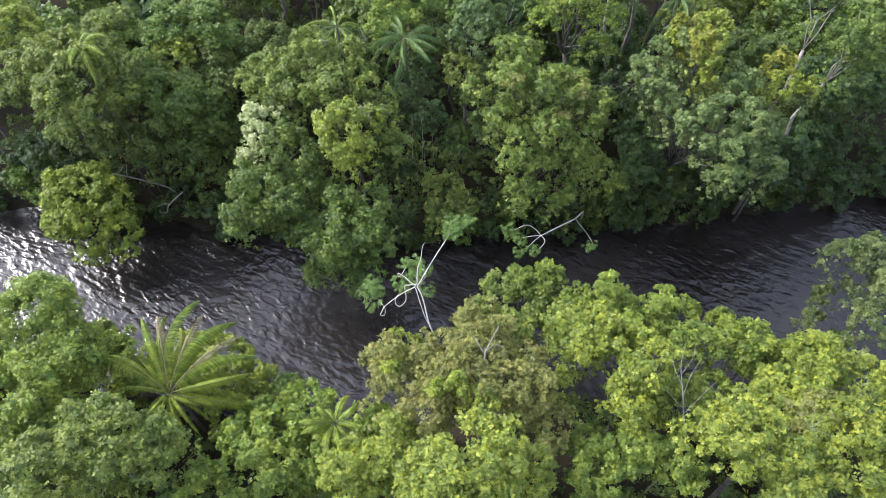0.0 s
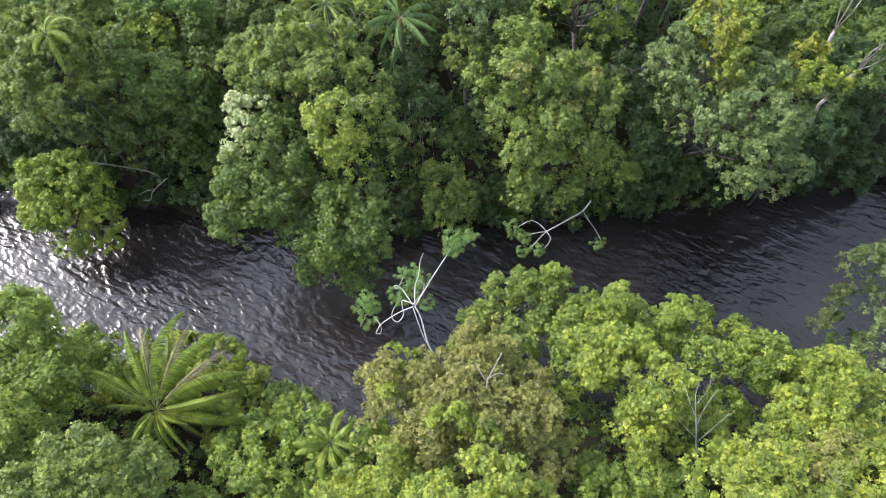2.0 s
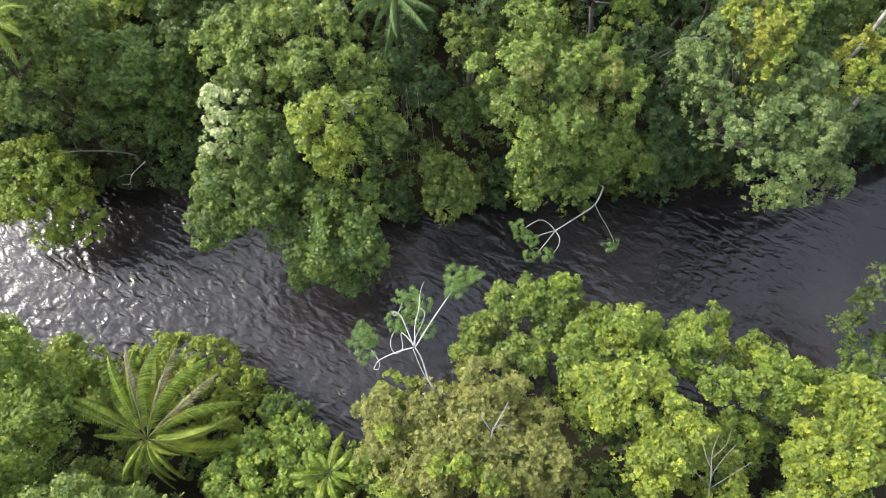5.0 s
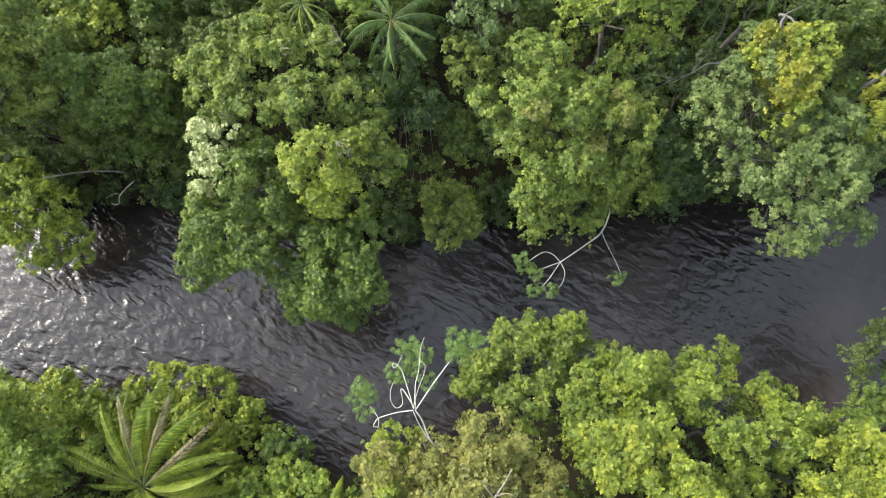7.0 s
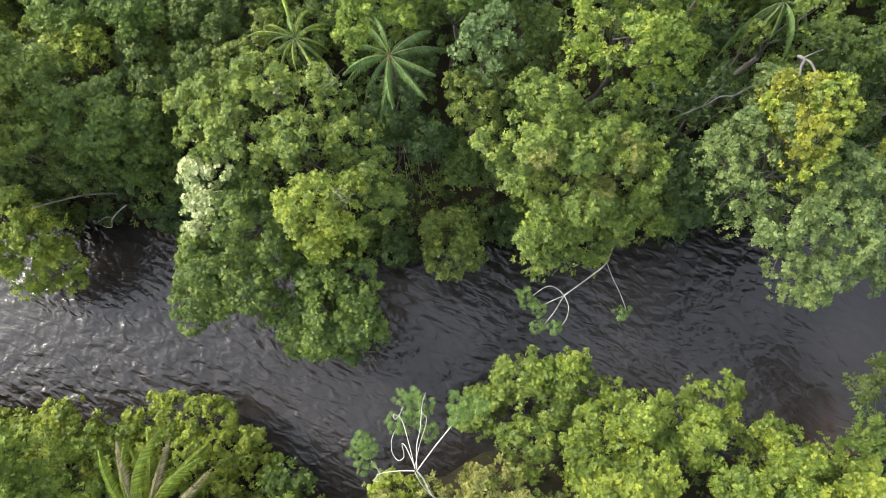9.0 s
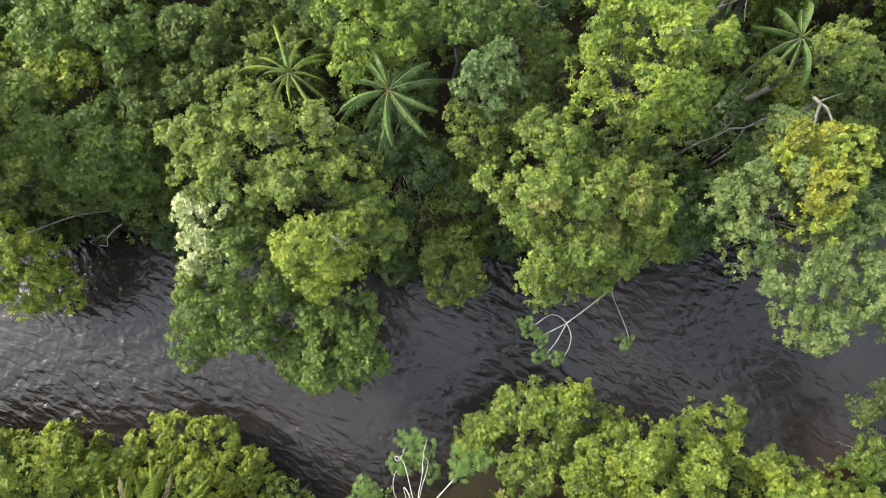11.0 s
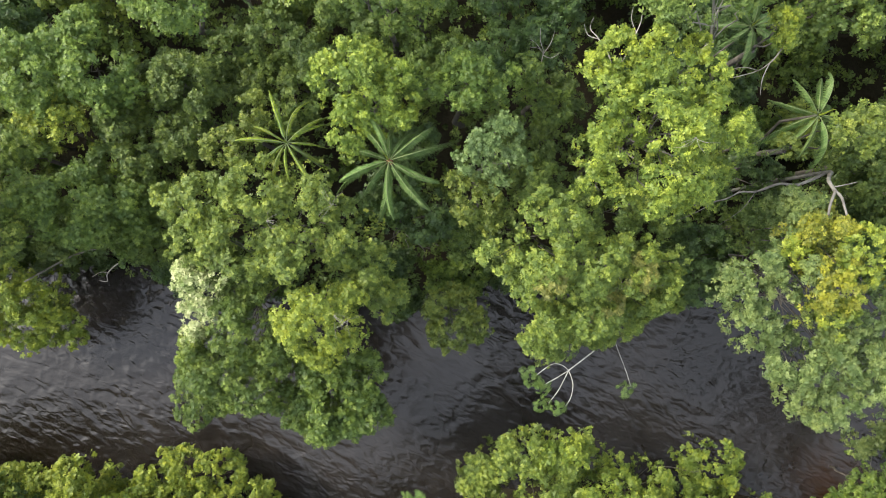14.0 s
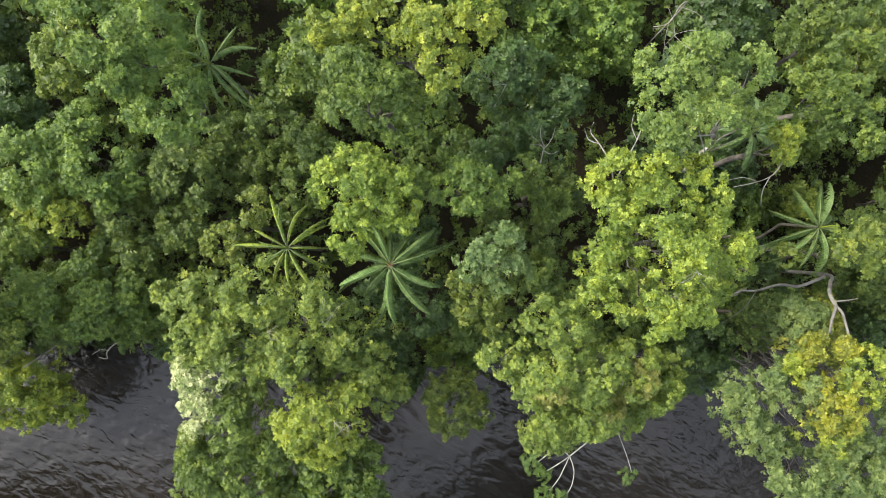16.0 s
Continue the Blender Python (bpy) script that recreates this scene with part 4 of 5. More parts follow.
CURLS = [
    (((-1.9, 23.9, 20.2), (-2.5, 24.8, 18.5), (-2.8, 25.0, 18.0), (-2.7, 24.2, 17.5), (-3.1, 23.9, 17.0), (-3.5, 24.3, 16.5), (-3.6, 25.0, 16.0), (-3.4, 25.6, 15.8)), 0.032, 0.021),
    (((-1.9, 23.8, 20.2), (-2.4, 25.2, 18.3), (-2.9, 26.4, 17.0), (-3.4, 26.7, 17.0), (-3.3, 26.4, 17.0), (-3.0, 26.7, 17.2), (-2.8, 27.2, 17.3)), 0.029, 0.018),
    (((-1.9, 24.0, 20.0), (-1.7, 25.0, 18.4), (-1.4, 25.9, 17.6), (-1.3, 26.5, 17.6), (-1.6, 26.8, 17.5)), 0.023, 0.015),
    (((-1.9, 23.7, 20.2), (-2.9, 23.6, 19.4), (-4.1, 23.3, 18.2), (-4.4, 23.0, 17.8), (-4.5, 22.8, 17.7), (-4.2, 22.8, 17.7), (-4.2, 23.3, 17.8), (-4.7, 24.0, 17.8)), 0.032, 0.018),
]
TUFTS = ((0.6, 27.7, 22.6), (0.5, 27.0, 22.4), (1.0, 27.4, 22.8), (1.7, 27.5, 22.8), (0.8, 26.9, 22.3), (-3.4, 26.1, 16.6), (-2.8, 27.8, 16.8),
    (-2.2, 27.7, 16.8), (-2.9, 25.9, 16.4), (-1.9, 26.5, 16.8), (-1.4, 27.2, 17.0), (-1.2, 25.6, 16.5), (-2.4, 26.8, 16.6), (-5.3, 25.2, 18.2), (-5.5, 24.5, 18.0), (-5.1, 23.7, 17.8), (-4.8, 24.8, 18.1))
branches("snag", "white curling bare branches with tufts of fingered leaves over the river", "tree", STEMS + CURLS, BARK_WHITE, 501, TUFTS)
branches("snag", "slender white branch forking over the river with leaf tufts", "tree", [
    (((14.8, 43.0, 0.8), (14.4, 41.4, 4.0), (13.8, 39.9, 6.8), (12.5, 37.6, 8.9), (11.2, 36.5, 9.5), (8.9, 34.9, 10.0)), 0.09, 0.05),
    (((8.9, 34.9, 10.0), (8.3, 35.4, 10.4), (7.5, 35.5, 10.8), (6.4, 34.8, 11.0)), 0.04, 0.025),
    (((8.9, 34.9, 10.0), (8.0, 34.5, 10.5), (7.1, 34.1, 10.8)), 0.04, 0.03),
    (((8.9, 34.9, 10.0), (8.4, 34.2, 10.5), (7.9, 33.5, 10.9), (7.2, 32.7, 11.0)), 0.035, 0.022),
    (((8.9, 34.9, 10.0), (9.1, 34.0, 10.6), (8.8, 33.1, 11.2), (8.4, 32.6, 11.4)), 0.035, 0.022),
    (((12.5, 37.6, 8.9), (12.7, 36.4, 9.5), (13.1, 35.0, 10.1), (13.4, 33.8, 10.4)), 0.03, 0.02),
], BARK_WHITE, 502, ((5.7, 34.8, 11.1), (6.1, 34.3, 11.0), (6.8, 33.9, 10.9), (6.8, 32.6, 11.1), (7.9, 32.5, 11.5), (13.1, 33.6, 10.4)))
branches("fallen_limb", "weathered fallen limb lying across lower crowns", "branch", [
    (((16.6, 46.8, 16.0), (17.9, 47.1, 17.2), (18.7, 47.5, 17.5), (19.6, 47.5, 17.7), (20.7, 47.9, 18.5), (21.7, 47.8, 18.9), (23.2, 48.5, 19.4)), 0.03, 0.11),
    (((17.6, 47.0, 17.4), (18.0, 47.3, 18.4), (18.4, 47.8, 19.0)), 0.05, 0.02),
    (((17.2, 46.9, 17.1), (15.6, 46.1, 17.3), (14.2, 45.6, 17.0)), 0.03, 0.01),
    (((16.4, 46.7, 16.8), (15.0, 46.8, 17.2), (13.6, 46.5, 17.0)), 0.03, 0.01),
    (((19.6, 47.6, 17.8), (18.6, 46.4, 18.0), (17.2, 45.4, 17.8)), 0.03, 0.01),
], BARK_GREY, 503)
branches("forked_trunk", "bare pale forked trunk above a golden crown", "tree", [
    (((23.3, 48.6, 0.8), (23.3, 48.6, 12.0), (23.2, 48.5, 19.2), (22.2, 48.1, 21.4), (21.1, 47.6, 23.3), (20.95, 46.95, 24.2)), 0.13, 0.10),
    (((20.95, 46.95, 24.2), (20.55, 46.5, 24.6), (20.25, 46.1, 24.9), (20.1, 45.6, 25.0)), 0.09, 0.06),
    (((20.95, 46.95, 24.2), (21.1, 46.6, 24.5), (21.1, 46.0, 24.8), (21.2, 45.2, 25.0)), 0.085, 0.06),
    (((21.0, 47.2, 23.9), (21.5, 47.3, 24.4), (21.9, 47.4, 24.6)), 0.04, 0.02),
], BARK_GREY, 504)
branches("dead_branch", "thin pale dead branch over the dark bank", "branch", [
    (((-28.4, 45.0, 3.2), (-29.0, 44.6, 4.8), (-30.2, 44.0, 6.4), (-31.1, 43.0, 8.4), (-31.9, 42.1, 10.0)), 0.09, 0.06),
    (((-31.2, 42.9, 8.6), (-30.7, 42.7, 10.1), (-30.3, 42.5, 10.9)), 0.035, 0.02),
], BARK_PALE, 505)
branches("dead_branch", "crooked dead branch at the waterline", "branch", [
    (((-26.8, 43.4, 5.5), (-27.7, 43.0, 4.9), (-28.4, 42.4, 4.5), (-28.6, 41.8, 4.1), (-29.4, 41.9, 3.9)), 0.06, 0.03),
    (((-28.2, 42.5, 4.5), (-28.9, 42.6, 4.5), (-29.7, 42.2, 4.4)), 0.035, 0.015),
], BARK_PALE, 506)
branches("dead_branch", "spiky bundle of dry grey twigs in a crown", "branch", [
    (((6.4, 55.4, 13.8), (6.4, 56.2, 14.9), (6.5, 57.2, 16.1)), 0.06, 0.03),
    (((6.5, 57.0, 15.9), (6.1, 57.2, 16.4), (5.5, 57.2, 16.7)), 0.03, 0.012),
    (((6.5, 57.0, 15.9), (6.9, 57.5, 16.5), (7.1, 58.2, 17.0)), 0.03, 0.012),
    (((6.5, 57.1, 16.0), (6.2, 57.7, 16.6), (6.2, 58.4, 16.9)), 0.03, 0.012),
    (((6.5, 56.9, 15.8), (6.9, 56.6, 16.2), (7.4, 56.8, 16.4)), 0.03, 0.012),
    (((6.5, 57.0, 15.9), (6.0, 57.5, 16.3), (5.6, 57.8, 16.4)), 0.025, 0.012),
], BARK_PALE, 507)
branches("dead_branch", "pale bare forked branch beside a golden crown", "branch", [
    (((10.4, 54.6, 18.5), (9.8, 55.4, 20.4), (9.2, 56.6, 20.2), (8.8, 57.4, 19.7), (9.0, 58.0, 19.8)), 0.056, 0.0245),
    (((9.2, 56.6, 20.2), (8.6, 56.9, 20.0), (8.4, 57.6, 19.9)), 0.035, 0.014),
    (((10.4, 54.6, 19.5), (11.0, 56.3, 21.3), (11.5, 57.3, 21.0), (11.6, 58.0, 21.0)), 0.049, 0.021),
    (((11.2, 56.6, 21.2), (10.9, 57.4, 21.2), (11.0, 58.1, 21.3)), 0.028, 0.014),
], BARK_PALE, 508)
branches("dead_branch", "thin drooping pale branch over dark crowns", "branch", [
    (((18.6, 55.0, 23.4), (18.0, 54.4, 24.0), (17.8, 54.1, 23.6), (17.5, 53.9, 22.6), (16.4, 53.7, 22.0)), 0.048, 0.02),
    (((17.8, 54.1, 23.6), (17.7, 53.4, 22.9), (17.8, 52.6, 22.4)), 0.032, 0.016),
    (((17.5, 53.9, 22.8), (16.8, 54.2, 22.4), (15.8, 54.0, 22.2)), 0.024, 0.012),
], BARK_PALE, 509)
branches("dead_branch", "bleached bare limb deep in the forest", "branch", [
    (((15.0, 65.4, 0.8), (14.8, 65.2, 12.0), (14.2, 64.6, 21.0), (13.4, 64.0, 22.4), (12.9, 63.2, 22.0), (12.2, 63.2, 21.4)), 0.053, 0.014),
    (((13.4, 64.0, 22.4), (14.4, 63.6, 22.4), (15.2, 63.0, 22.0)), 0.020, 0.007),
    (((12.9, 63.2, 22.0), (12.8, 62.4, 21.6), (12.9, 61.6, 21.0)), 0.013, 0.007),
], BARK_PALE, 510)
branches("snag", "bare pale snag with fine twigs among green crowns", "tree", [
    (((16.6, 13.9, 0.8), (16.5, 14.1, 14.0), (15.9, 15.5, 17.6), (15.4, 16.8, 19.8)), 0.072, 0.03),
    (((15.6, 16.2, 18.9), (15.9, 17.1, 20.2), (16.5, 17.9, 21.0)), 0.024, 0.01),
    (((15.4, 16.8, 19.8), (15.2, 17.6, 20.8), (15.4, 18.5, 21.6)), 0.027, 0.01),
    (((15.5, 16.6, 19.5), (14.9, 17.3, 20.5), (14.6, 18.2, 21.0)), 0.024, 0.01),
    (((15.8, 15.7, 18.0), (14.9, 16.3, 18.8), (13.8, 17.4, 19.4)), 0.027, 0.01),
    (((15.9, 15.5, 17.6), (17.0, 16.4, 19.0), (17.8, 17.0, 19.8)), 0.027, 0.01),
    (((15.3, 17.2, 20.3), (15.9, 17.9, 21.1), (16.1, 18.7, 21.6)), 0.018, 0.01),
], BARK_PALE, 511)
branches("snag", "short white dead fork in an olive crown", "tree", [
    (((2.9, 17.4, 0.8), (2.8, 17.8, 13.0), (2.7, 18.2, 18.8), (2.8, 19.0, 20.2)), 0.06, 0.045),
    (((2.8, 18.9, 20.0), (3.3, 19.7, 20.6), (3.7, 20.4, 20.7)), 0.04, 0.02),
    (((2.8, 18.7, 19.7), (2.3, 19.3, 20.4), (2.0, 19.8, 20.5)), 0.035, 0.015),
    (((2.8, 18.9, 20.1), (3.4, 19.1, 20.6), (3.9, 18.9, 20.7)), 0.03, 0.012),
], BARK_PALE, 512)

branches("liana", "thin pale lianas hanging in a bundle to the bank", "vine", [
    (((-2.9, 44.8, 15.0), (-3.0, 44.3, 9.0), (-3.3, 44.2, 4.0), (-3.0, 44.4, 1.2)), 0.018, 0.01),
    (((-2.9, 45.2, 15.0), (-2.6, 44.7, 9.0), (-2.7, 44.6, 4.0), (-3.2, 44.8, 1.2)), 0.018, 0.01),
    (((-2.0, 44.5, 15.0), (-1.8, 44.0, 9.0), (-2.1, 43.9, 4.0), (-2.0, 44.1, 1.2)), 0.018, 0.01),
    (((-1.9, 44.8, 15.0), (-2.0, 44.3, 9.0), (-1.5, 44.2, 4.0), (-2.4, 44.4, 1.2)), 0.018, 0.01),
    (((-1.1, 45.0, 15.0), (-0.9, 44.5, 9.0), (-0.7, 44.4, 4.0), (-1.7, 44.6, 1.2)), 0.018, 0.01),
], BARK_PALE, 513)

# fine bare twigs that stick out of crowns
branches("dead_branch", "fine pale bare twigs sticking out of a crown", "branch", [
    (((-6.8, 40.3, 19.5), (-6.7, 40.4, 20.4), (-6.8, 40.3, 21.1)), 0.014, 0.010),
    (((-6.83, 40.27, 20.87), (-6.36, 39.83, 21.22), (-6.08, 39.47, 21.26)), 0.009, 0.005),
    (((-6.83, 40.27, 20.95), (-6.27, 40.02, 21.33), (-5.95, 39.77, 21.16)), 0.009, 0.005),
    (((-6.83, 40.27, 20.89), (-6.40, 40.34, 21.22), (-5.89, 40.17, 21.41)), 0.009, 0.005),
    (((-6.83, 40.27, 20.84), (-6.73, 39.70, 21.28), (-6.57, 39.00, 21.61)), 0.009, 0.005),
    (((-6.83, 40.27, 20.92), (-6.54, 40.00, 21.02), (-5.97, 39.82, 21.18)), 0.009, 0.005),
], BARK_PALE, 520)
branches("dead_branch", "fine pale bare twigs sticking out of a crown", "branch", [
    (((-6.1, 39.9, 18.9), (-6.0, 40.0, 19.8), (-6.1, 39.9, 20.5)), 0.014, 0.010),
    (((-6.12, 39.91, 20.46), (-5.69, 40.10, 20.63), (-5.21, 40.28, 20.59)), 0.009, 0.005),
    (((-6.12, 39.91, 20.27), (-6.08, 39.58, 20.44), (-5.93, 38.96, 20.58)), 0.009, 0.005),
    (((-6.12, 39.91, 20.27), (-6.47, 39.66, 20.52), (-6.67, 39.54, 20.60)), 0.009, 0.005),
    (((-6.12, 39.91, 20.45), (-6.14, 39.64, 20.41), (-6.22, 39.31, 20.55)), 0.009, 0.005),
    (((-6.12, 39.91, 20.28), (-6.45, 39.71, 20.65), (-6.73, 39.51, 20.70)), 0.009, 0.005),
], BARK_PALE, 521)
branches("dead_branch", "fine pale bare twigs sticking out of a crown", "branch", [
    (((-6.6, 46.7, 20.9), (-6.5, 46.8, 21.8), (-6.6, 46.7, 22.5)), 0.014, 0.010),
    (((-6.63, 46.70, 22.26), (-6.35, 47.08, 22.72), (-5.92, 47.42, 22.87)), 0.009, 0.005),
    (((-6.63, 46.70, 22.33), (-7.07, 46.40, 22.64), (-7.34, 46.02, 22.73)), 0.009, 0.005),
    (((-6.63, 46.70, 22.29), (-6.90, 46.28, 22.60), (-7.24, 45.81, 22.74)), 0.009, 0.005),
    (((-6.63, 46.70, 22.35), (-6.91, 47.10, 22.85), (-7.18, 47.69, 22.85)), 0.009, 0.005),
    (((-6.63, 46.70, 22.35), (-6.85, 47.28, 22.53), (-7.04, 47.71, 22.64)), 0.009, 0.005),
], BARK_PALE, 522)
branches("dead_branch", "fine pale bare twigs sticking out of a crown", "branch", [
    (((11.5, 49.1, 28.1), (11.6, 49.2, 29.0), (11.5, 49.1, 29.7)), 0.014, 0.010),
    (((11.52, 49.10, 29.60), (11.09, 48.85, 29.98), (10.61, 48.59, 29.96)), 0.009, 0.005),
    (((11.52, 49.10, 29.48), (11.05, 48.70, 29.89), (10.33, 48.59, 30.09)), 0.009, 0.005),
    (((11.52, 49.10, 29.45), (11.87, 48.83, 29.93), (12.51, 48.80, 29.93)), 0.009, 0.005),
    (((11.52, 49.10, 29.47), (11.12, 48.97, 29.84), (10.67, 48.81, 29.95)), 0.009, 0.005),
    (((11.52, 49.10, 29.64), (11.62, 48.67, 29.71), (11.81, 48.36, 29.87)), 0.009, 0.005),
], BARK_PALE, 523)
branches("dead_branch", "fine pale bare twigs sticking out of a crown", "branch", [
    (((20.0, 12.0, 23.5), (20.1, 12.1, 24.4), (20.0, 12.0, 25.1)), 0.014, 0.010),
    (((20.05, 12.04, 24.99), (20.13, 12.59, 25.28), (20.30, 13.06, 25.41)), 0.009, 0.005),
    (((20.05, 12.04, 24.93), (20.47, 12.43, 25.24), (20.83, 12.94, 25.34)), 0.009, 0.005),
    (((20.05, 12.04, 24.98), (19.63, 12.52, 25.23), (19.28, 12.92, 25.52)), 0.009, 0.005),
    (((20.05, 12.04, 24.91), (20.51, 11.76, 25.21), (20.92, 11.27, 25.27)), 0.009, 0.005),
    (((20.05, 12.04, 24.86), (19.71, 12.37, 25.26), (19.36, 12.93, 25.21)), 0.009, 0.005),
], BARK_PALE, 524)
branches("dead_branch", "fine pale bare twigs sticking out of a crown", "branch", [
    (((-10.2, 45.8, 21.3), (-10.1, 45.9, 22.2), (-10.2, 45.8, 22.9)), 0.014, 0.010),
    (((-10.24, 45.84, 22.78), (-10.00, 45.43, 22.73), (-9.62, 45.46, 23.02)), 0.009, 0.005),
    (((-10.24, 45.84, 22.73), (-9.92, 45.88, 22.87), (-9.55, 45.74, 22.99)), 0.009, 0.005),
    (((-10.24, 45.84, 22.76), (-9.82, 45.70, 23.09), (-9.45, 45.51, 23.23)), 0.009, 0.005),
    (((-10.24, 45.84, 22.81), (-9.92, 46.05, 23.03), (-9.44, 46.24, 23.19)), 0.009, 0.005),
    (((-10.24, 45.84, 22.61), (-10.11, 46.28, 23.04), (-9.83, 46.55, 23.09)), 0.009, 0.005),
], BARK_PALE, 525)
branches("dead_branch", "fine pale bare twigs sticking out of a crown", "branch", [
    (((3.6, 60.2, 18.9), (3.7, 60.3, 19.8), (3.6, 60.2, 20.5)), 0.014, 0.010),
    (((3.61, 60.17, 20.28), (3.80, 60.70, 20.67), (4.16, 61.17, 20.88)), 0.009, 0.005),
    (((3.61, 60.17, 20.40), (3.11, 60.15, 20.65), (2.46, 59.94, 20.69)), 0.009, 0.005),
    (((3.61, 60.17, 20.30), (2.96, 60.71, 20.79), (2.63, 61.24, 21.07)), 0.009, 0.005),
    (((3.61, 60.17, 20.37), (2.90, 60.36, 20.69), (2.07, 60.72, 21.06)), 0.009, 0.005),
    (((3.61, 60.17, 20.49), (3.25, 59.46, 20.59), (2.79, 58.63, 20.67)), 0.009, 0.005),
], BARK_PALE, 526)
branches("dead_branch", "fine pale bare twigs sticking out of a crown", "branch", [
    (((10.9, 60.3, 27.5), (11.0, 60.4, 28.4), (10.9, 60.3, 29.1)), 0.014, 0.010),
    (((10.86, 60.31, 28.97), (10.74, 60.76, 29.25), (10.46, 61.38, 29.47)), 0.009, 0.005),
    (((10.86, 60.31, 29.06), (10.74, 60.99, 29.14), (10.41, 61.60, 29.28)), 0.009, 0.005),
    (((10.86, 60.31, 29.03), (11.43, 60.37, 29.33), (11.75, 60.35, 29.35)), 0.009, 0.005),
    (((10.86, 60.31, 29.04), (10.27, 60.53, 29.12), (9.75, 60.52, 29.18)), 0.009, 0.005),
    (((10.86, 60.31, 28.90), (11.21, 59.78, 29.18), (11.73, 59.36, 29.32)), 0.009, 0.005),
], BARK_PALE, 527)

def mud_bank():
    """A low shelf of pale silt along the shaded far bank."""
    xs, ys = np.arange(16, 40.1, 0.5), np.arange(40.0, 47.1, 0.35)
    gx, gy = np.meshgrid(xs, ys)
    mid = bank(gx, 1) - 0.3
    z = -1.1 + 1.0 * np.exp(-((gy - mid) / 2.2) ** 2) * np.clip((gx - 16) / 5, 0, 1) * np.clip((40 - gx) / 6, 0, 1) + 0.05 * np.sin(3.1 * gx) * np.sin(2.3 * gy)
    w = len(xs)
    faces = [(j * w + i, j * w + i + 1, (j + 1) * w + i + 1, (j + 1) * w + i) for j in range(len(ys) - 1) for i in range(w - 1)]
    m, nodes, links, p = material("silt")
    links.new(ramp(nodes, links, noisy(nodes, links, 1.2, 5.0), ((0.3, (0.10, 0.10, 0.085)), (0.7, (0.24, 0.235, 0.20)))), p.inputs["Base Color"])
    p.inputs["Roughness"].default_value = 0.7
    tagged(new("mud_bank", shaped("mud_bank", np.stack((gx, gy, z), axis=-1).reshape(-1, 3), faces, m)), "low pale silt shelf along the shaded bank", "river bank", kind="structure")


mud_bank()

# ---- forest that fills in between and beyond ----
def clear_of(x, y, gap):
    return all((x - o[0]) ** 2 + (y - o[1]) ** 2 > (gap + 0.55 * o[3]) ** 2 for o in KNOWN)


KNOWN = list(ALL_LOBES)
fill = np.random.default_rng(77)
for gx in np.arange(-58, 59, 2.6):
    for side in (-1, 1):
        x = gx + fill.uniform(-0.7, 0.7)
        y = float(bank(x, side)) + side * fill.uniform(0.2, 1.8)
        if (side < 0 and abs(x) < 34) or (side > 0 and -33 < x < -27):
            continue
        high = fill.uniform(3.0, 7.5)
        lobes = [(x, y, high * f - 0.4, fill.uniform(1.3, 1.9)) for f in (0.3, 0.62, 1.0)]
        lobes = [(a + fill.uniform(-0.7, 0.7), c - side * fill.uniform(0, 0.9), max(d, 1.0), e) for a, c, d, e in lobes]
        # darker greens, most on the right: the bank's shade put into leaf colour
        tree(("dark", "shade", "dark", "dark" if x > 14 else "mid")[int(fill.integers(4))], "leafy bush, mostly in shade-toned green, hanging over the shaded bank", lobes, int(fill.integers(9999)), foot=(x, y + side * 0.8),
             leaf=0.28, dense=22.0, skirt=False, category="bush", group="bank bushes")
outer = []
for gy in np.arange(-2, 92, 5.6):
    for gx in np.arange(-60, 61, 5.6):
        x, y = gx + fill.uniform(-1.6, 1.6), gy + fill.uniform(-1.6, 1.6)
        if inland(x, y) < 1.5 or abs(x) > 24 + 0.6 * abs(y) or not clear_of(x, y, 1.6):
            continue
        inner = 8 < y < 62 and abs(x) < 30
        high = fill.uniform(7, 11) if inner else fill.uniform(13, 19)
        spread = fill.uniform(1.9, 2.7)
        lobes = [(x, y, high - spread * 0.7, spread)]
        for k in range(3 if inner else 5):
            a = 2.4 * k + fill.uniform(0, 1.2)
            lobes.append((x + 1.9 * math.cos(a), y + 1.9 * math.sin(a), high - spread - fill.uniform(0.4, 2.4), spread * fill.uniform(0.6, 0.9)))
        near_view = 6 < y < 70 and abs(x) < 42
        if not near_view:
            outer.append((lobes, int(fill.integers(3)), 0.72, 2.4))
            continue
        tree(("dark", "mid", "olive", "olive", "mid")[int(fill.integers(5))], "dense green rainforest tree among its neighbours", lobes, int(fill.integers(9999)),
             leaf=0.27, dense=22.0, group="forest trees")

# the unbroken forest further off, too much to count: crowns and trunks in one mesh
far_faces, far_kind = [], []


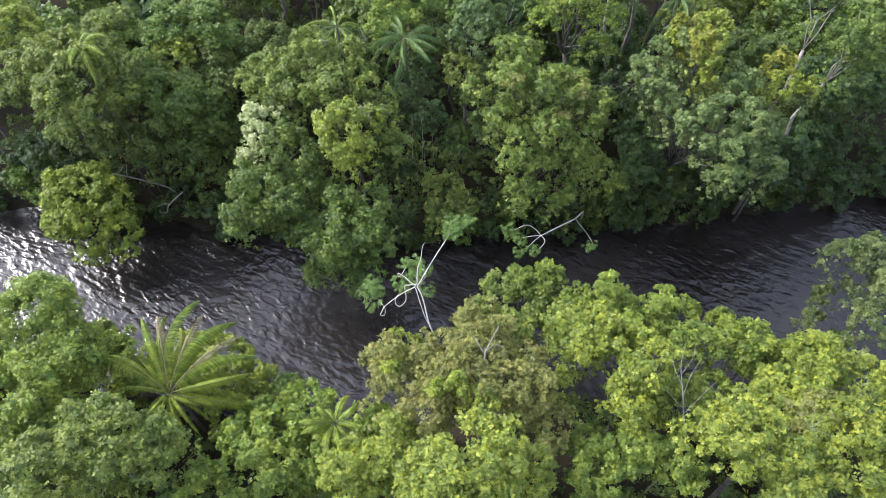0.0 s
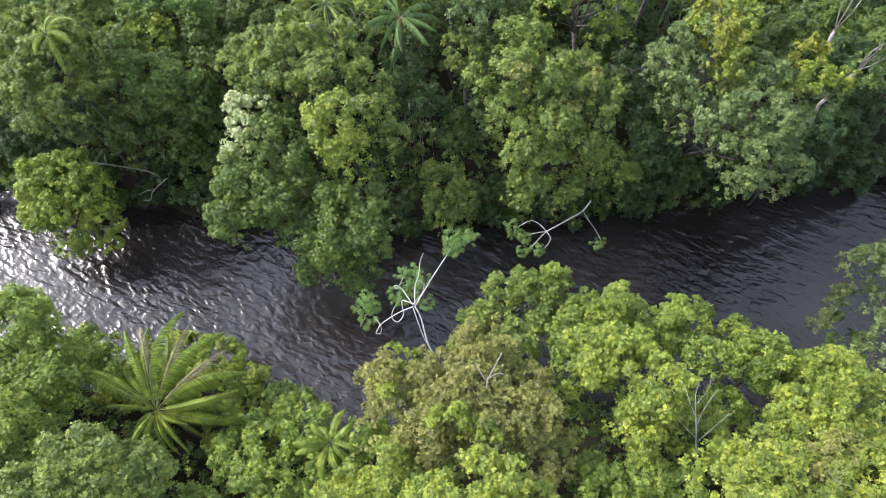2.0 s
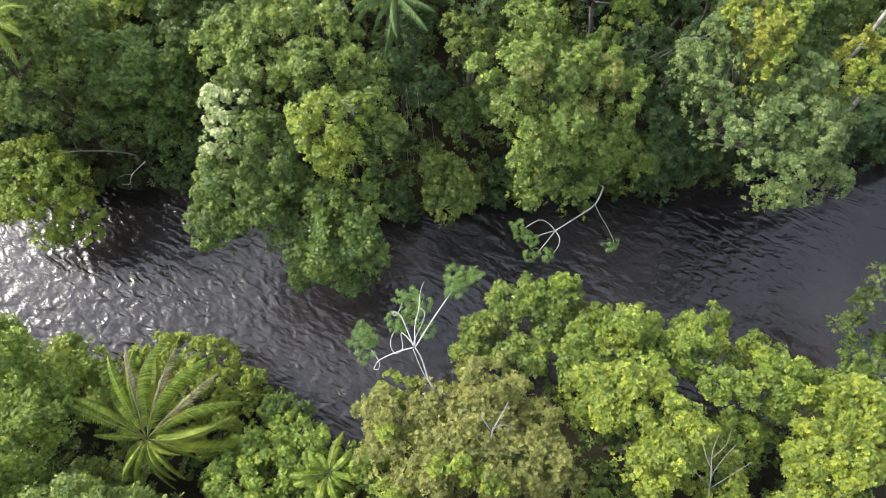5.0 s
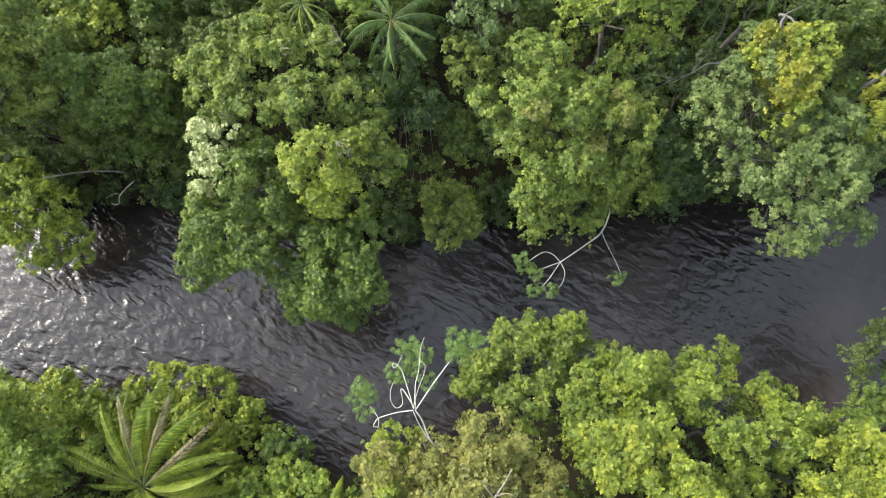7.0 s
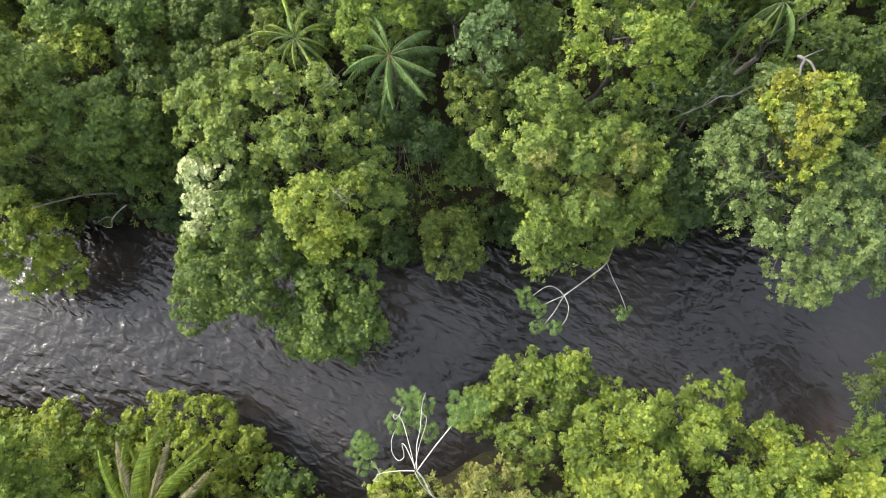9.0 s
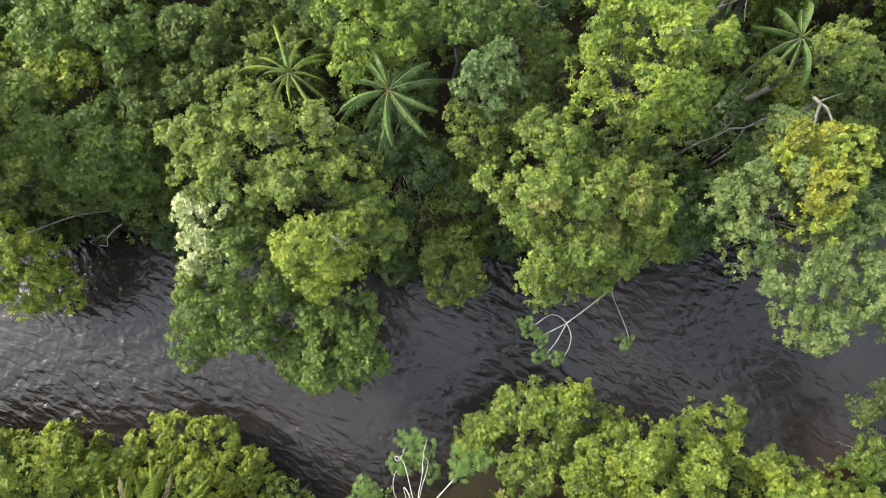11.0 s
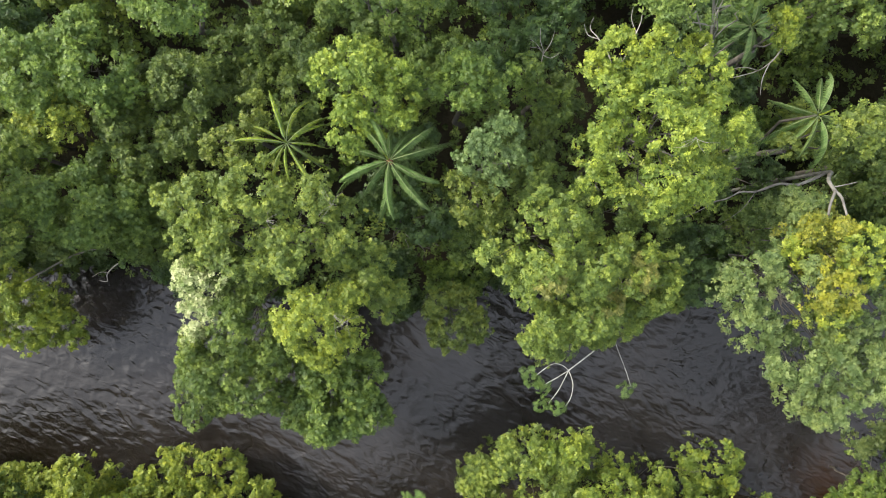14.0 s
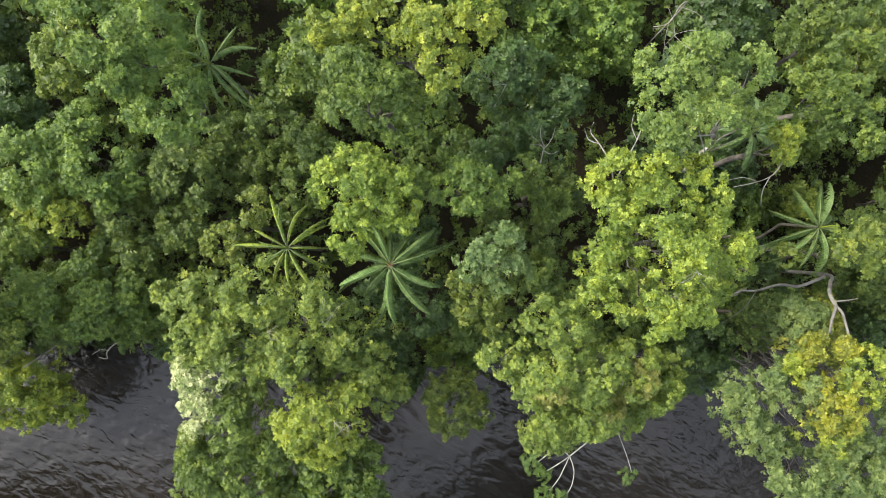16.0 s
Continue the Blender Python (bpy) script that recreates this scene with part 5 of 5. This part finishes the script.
def far_tree(lobes, kind, leaf, dense):
    cloud = leaf_cloud(fill, lobes, leaf, dense, tufts=0.28 if leaf < 0.9 else 0.16)
    far_faces.append(cloud)
    far_kind.extend([kind] * WHORL * len(cloud))
    x, y, high = (sum(o[k] for o in lobes) / len(lobes) for k in range(3))
    ring = [(x + 0.25 * math.cos(a), y + 0.25 * math.sin(a), 0.3) for a in (0, 1.26, 2.51, 3.77, 5.03)]
    far_faces.append(np.array([[(x, y, high), *(ring[(k + e) % 5] for k in range(5) for e in (0, 1))]]))
    far_kind.extend([3] * 5)


for lobes, kind, leaf, dense in outer:
    far_tree(lobes, kind, leaf, dense)
for gy in np.arange(-40, 125, 9.0):
    for gx in np.arange(-95, 96, 9.0):
        x, y = gx + fill.uniform(-3, 3), gy + fill.uniform(-3, 3)
        if inland(x, y) < 3 or (abs(x) < 26 + 0.6 * abs(y) and -3 < y < 93):
            continue
        high = fill.uniform(12, 19)
        lobes = [(x + 2.6 * math.cos(2.1 * k), y + 2.6 * math.sin(2.1 * k), high - fill.uniform(2, 4.5), fill.uniform(2.8, 3.8)) for k in range(3)]
        far_tree(lobes, int(fill.integers(3)), *((0.95, 1.1) if abs(x) < 60 and -25 < y < 110 else (1.5, 0.45)))
far_mesh = whorls("distant_forest", np.concatenate(far_faces), LEAF["shade"])
for m in (LEAF["mid"], LEAF["olive"], BARK):
    far_mesh.materials.append(m)
far_mesh.polygons.foreach_set("material_index", np.array(far_kind, dtype=np.int32))
tagged(new("distant_forest", far_mesh), "unbroken green rainforest reaching into the distance", "forest", kind="stuff")

low = []
for gy in np.arange(4, 74, 2.1):
    for gx in np.arange(-46, 47, 2.1):
        x, y = gx + fill.uniform(-1, 1), gy + fill.uniform(-1, 1)
        d = inland(x, y)
        if d > 0.3 and abs(x) < 26 + 0.45 * abs(y):
            low.append((x, y, fill.uniform(1.2, 2.2) if d < 1.5 else fill.uniform(2.0, 5.5), fill.uniform(1.2, 1.9)))
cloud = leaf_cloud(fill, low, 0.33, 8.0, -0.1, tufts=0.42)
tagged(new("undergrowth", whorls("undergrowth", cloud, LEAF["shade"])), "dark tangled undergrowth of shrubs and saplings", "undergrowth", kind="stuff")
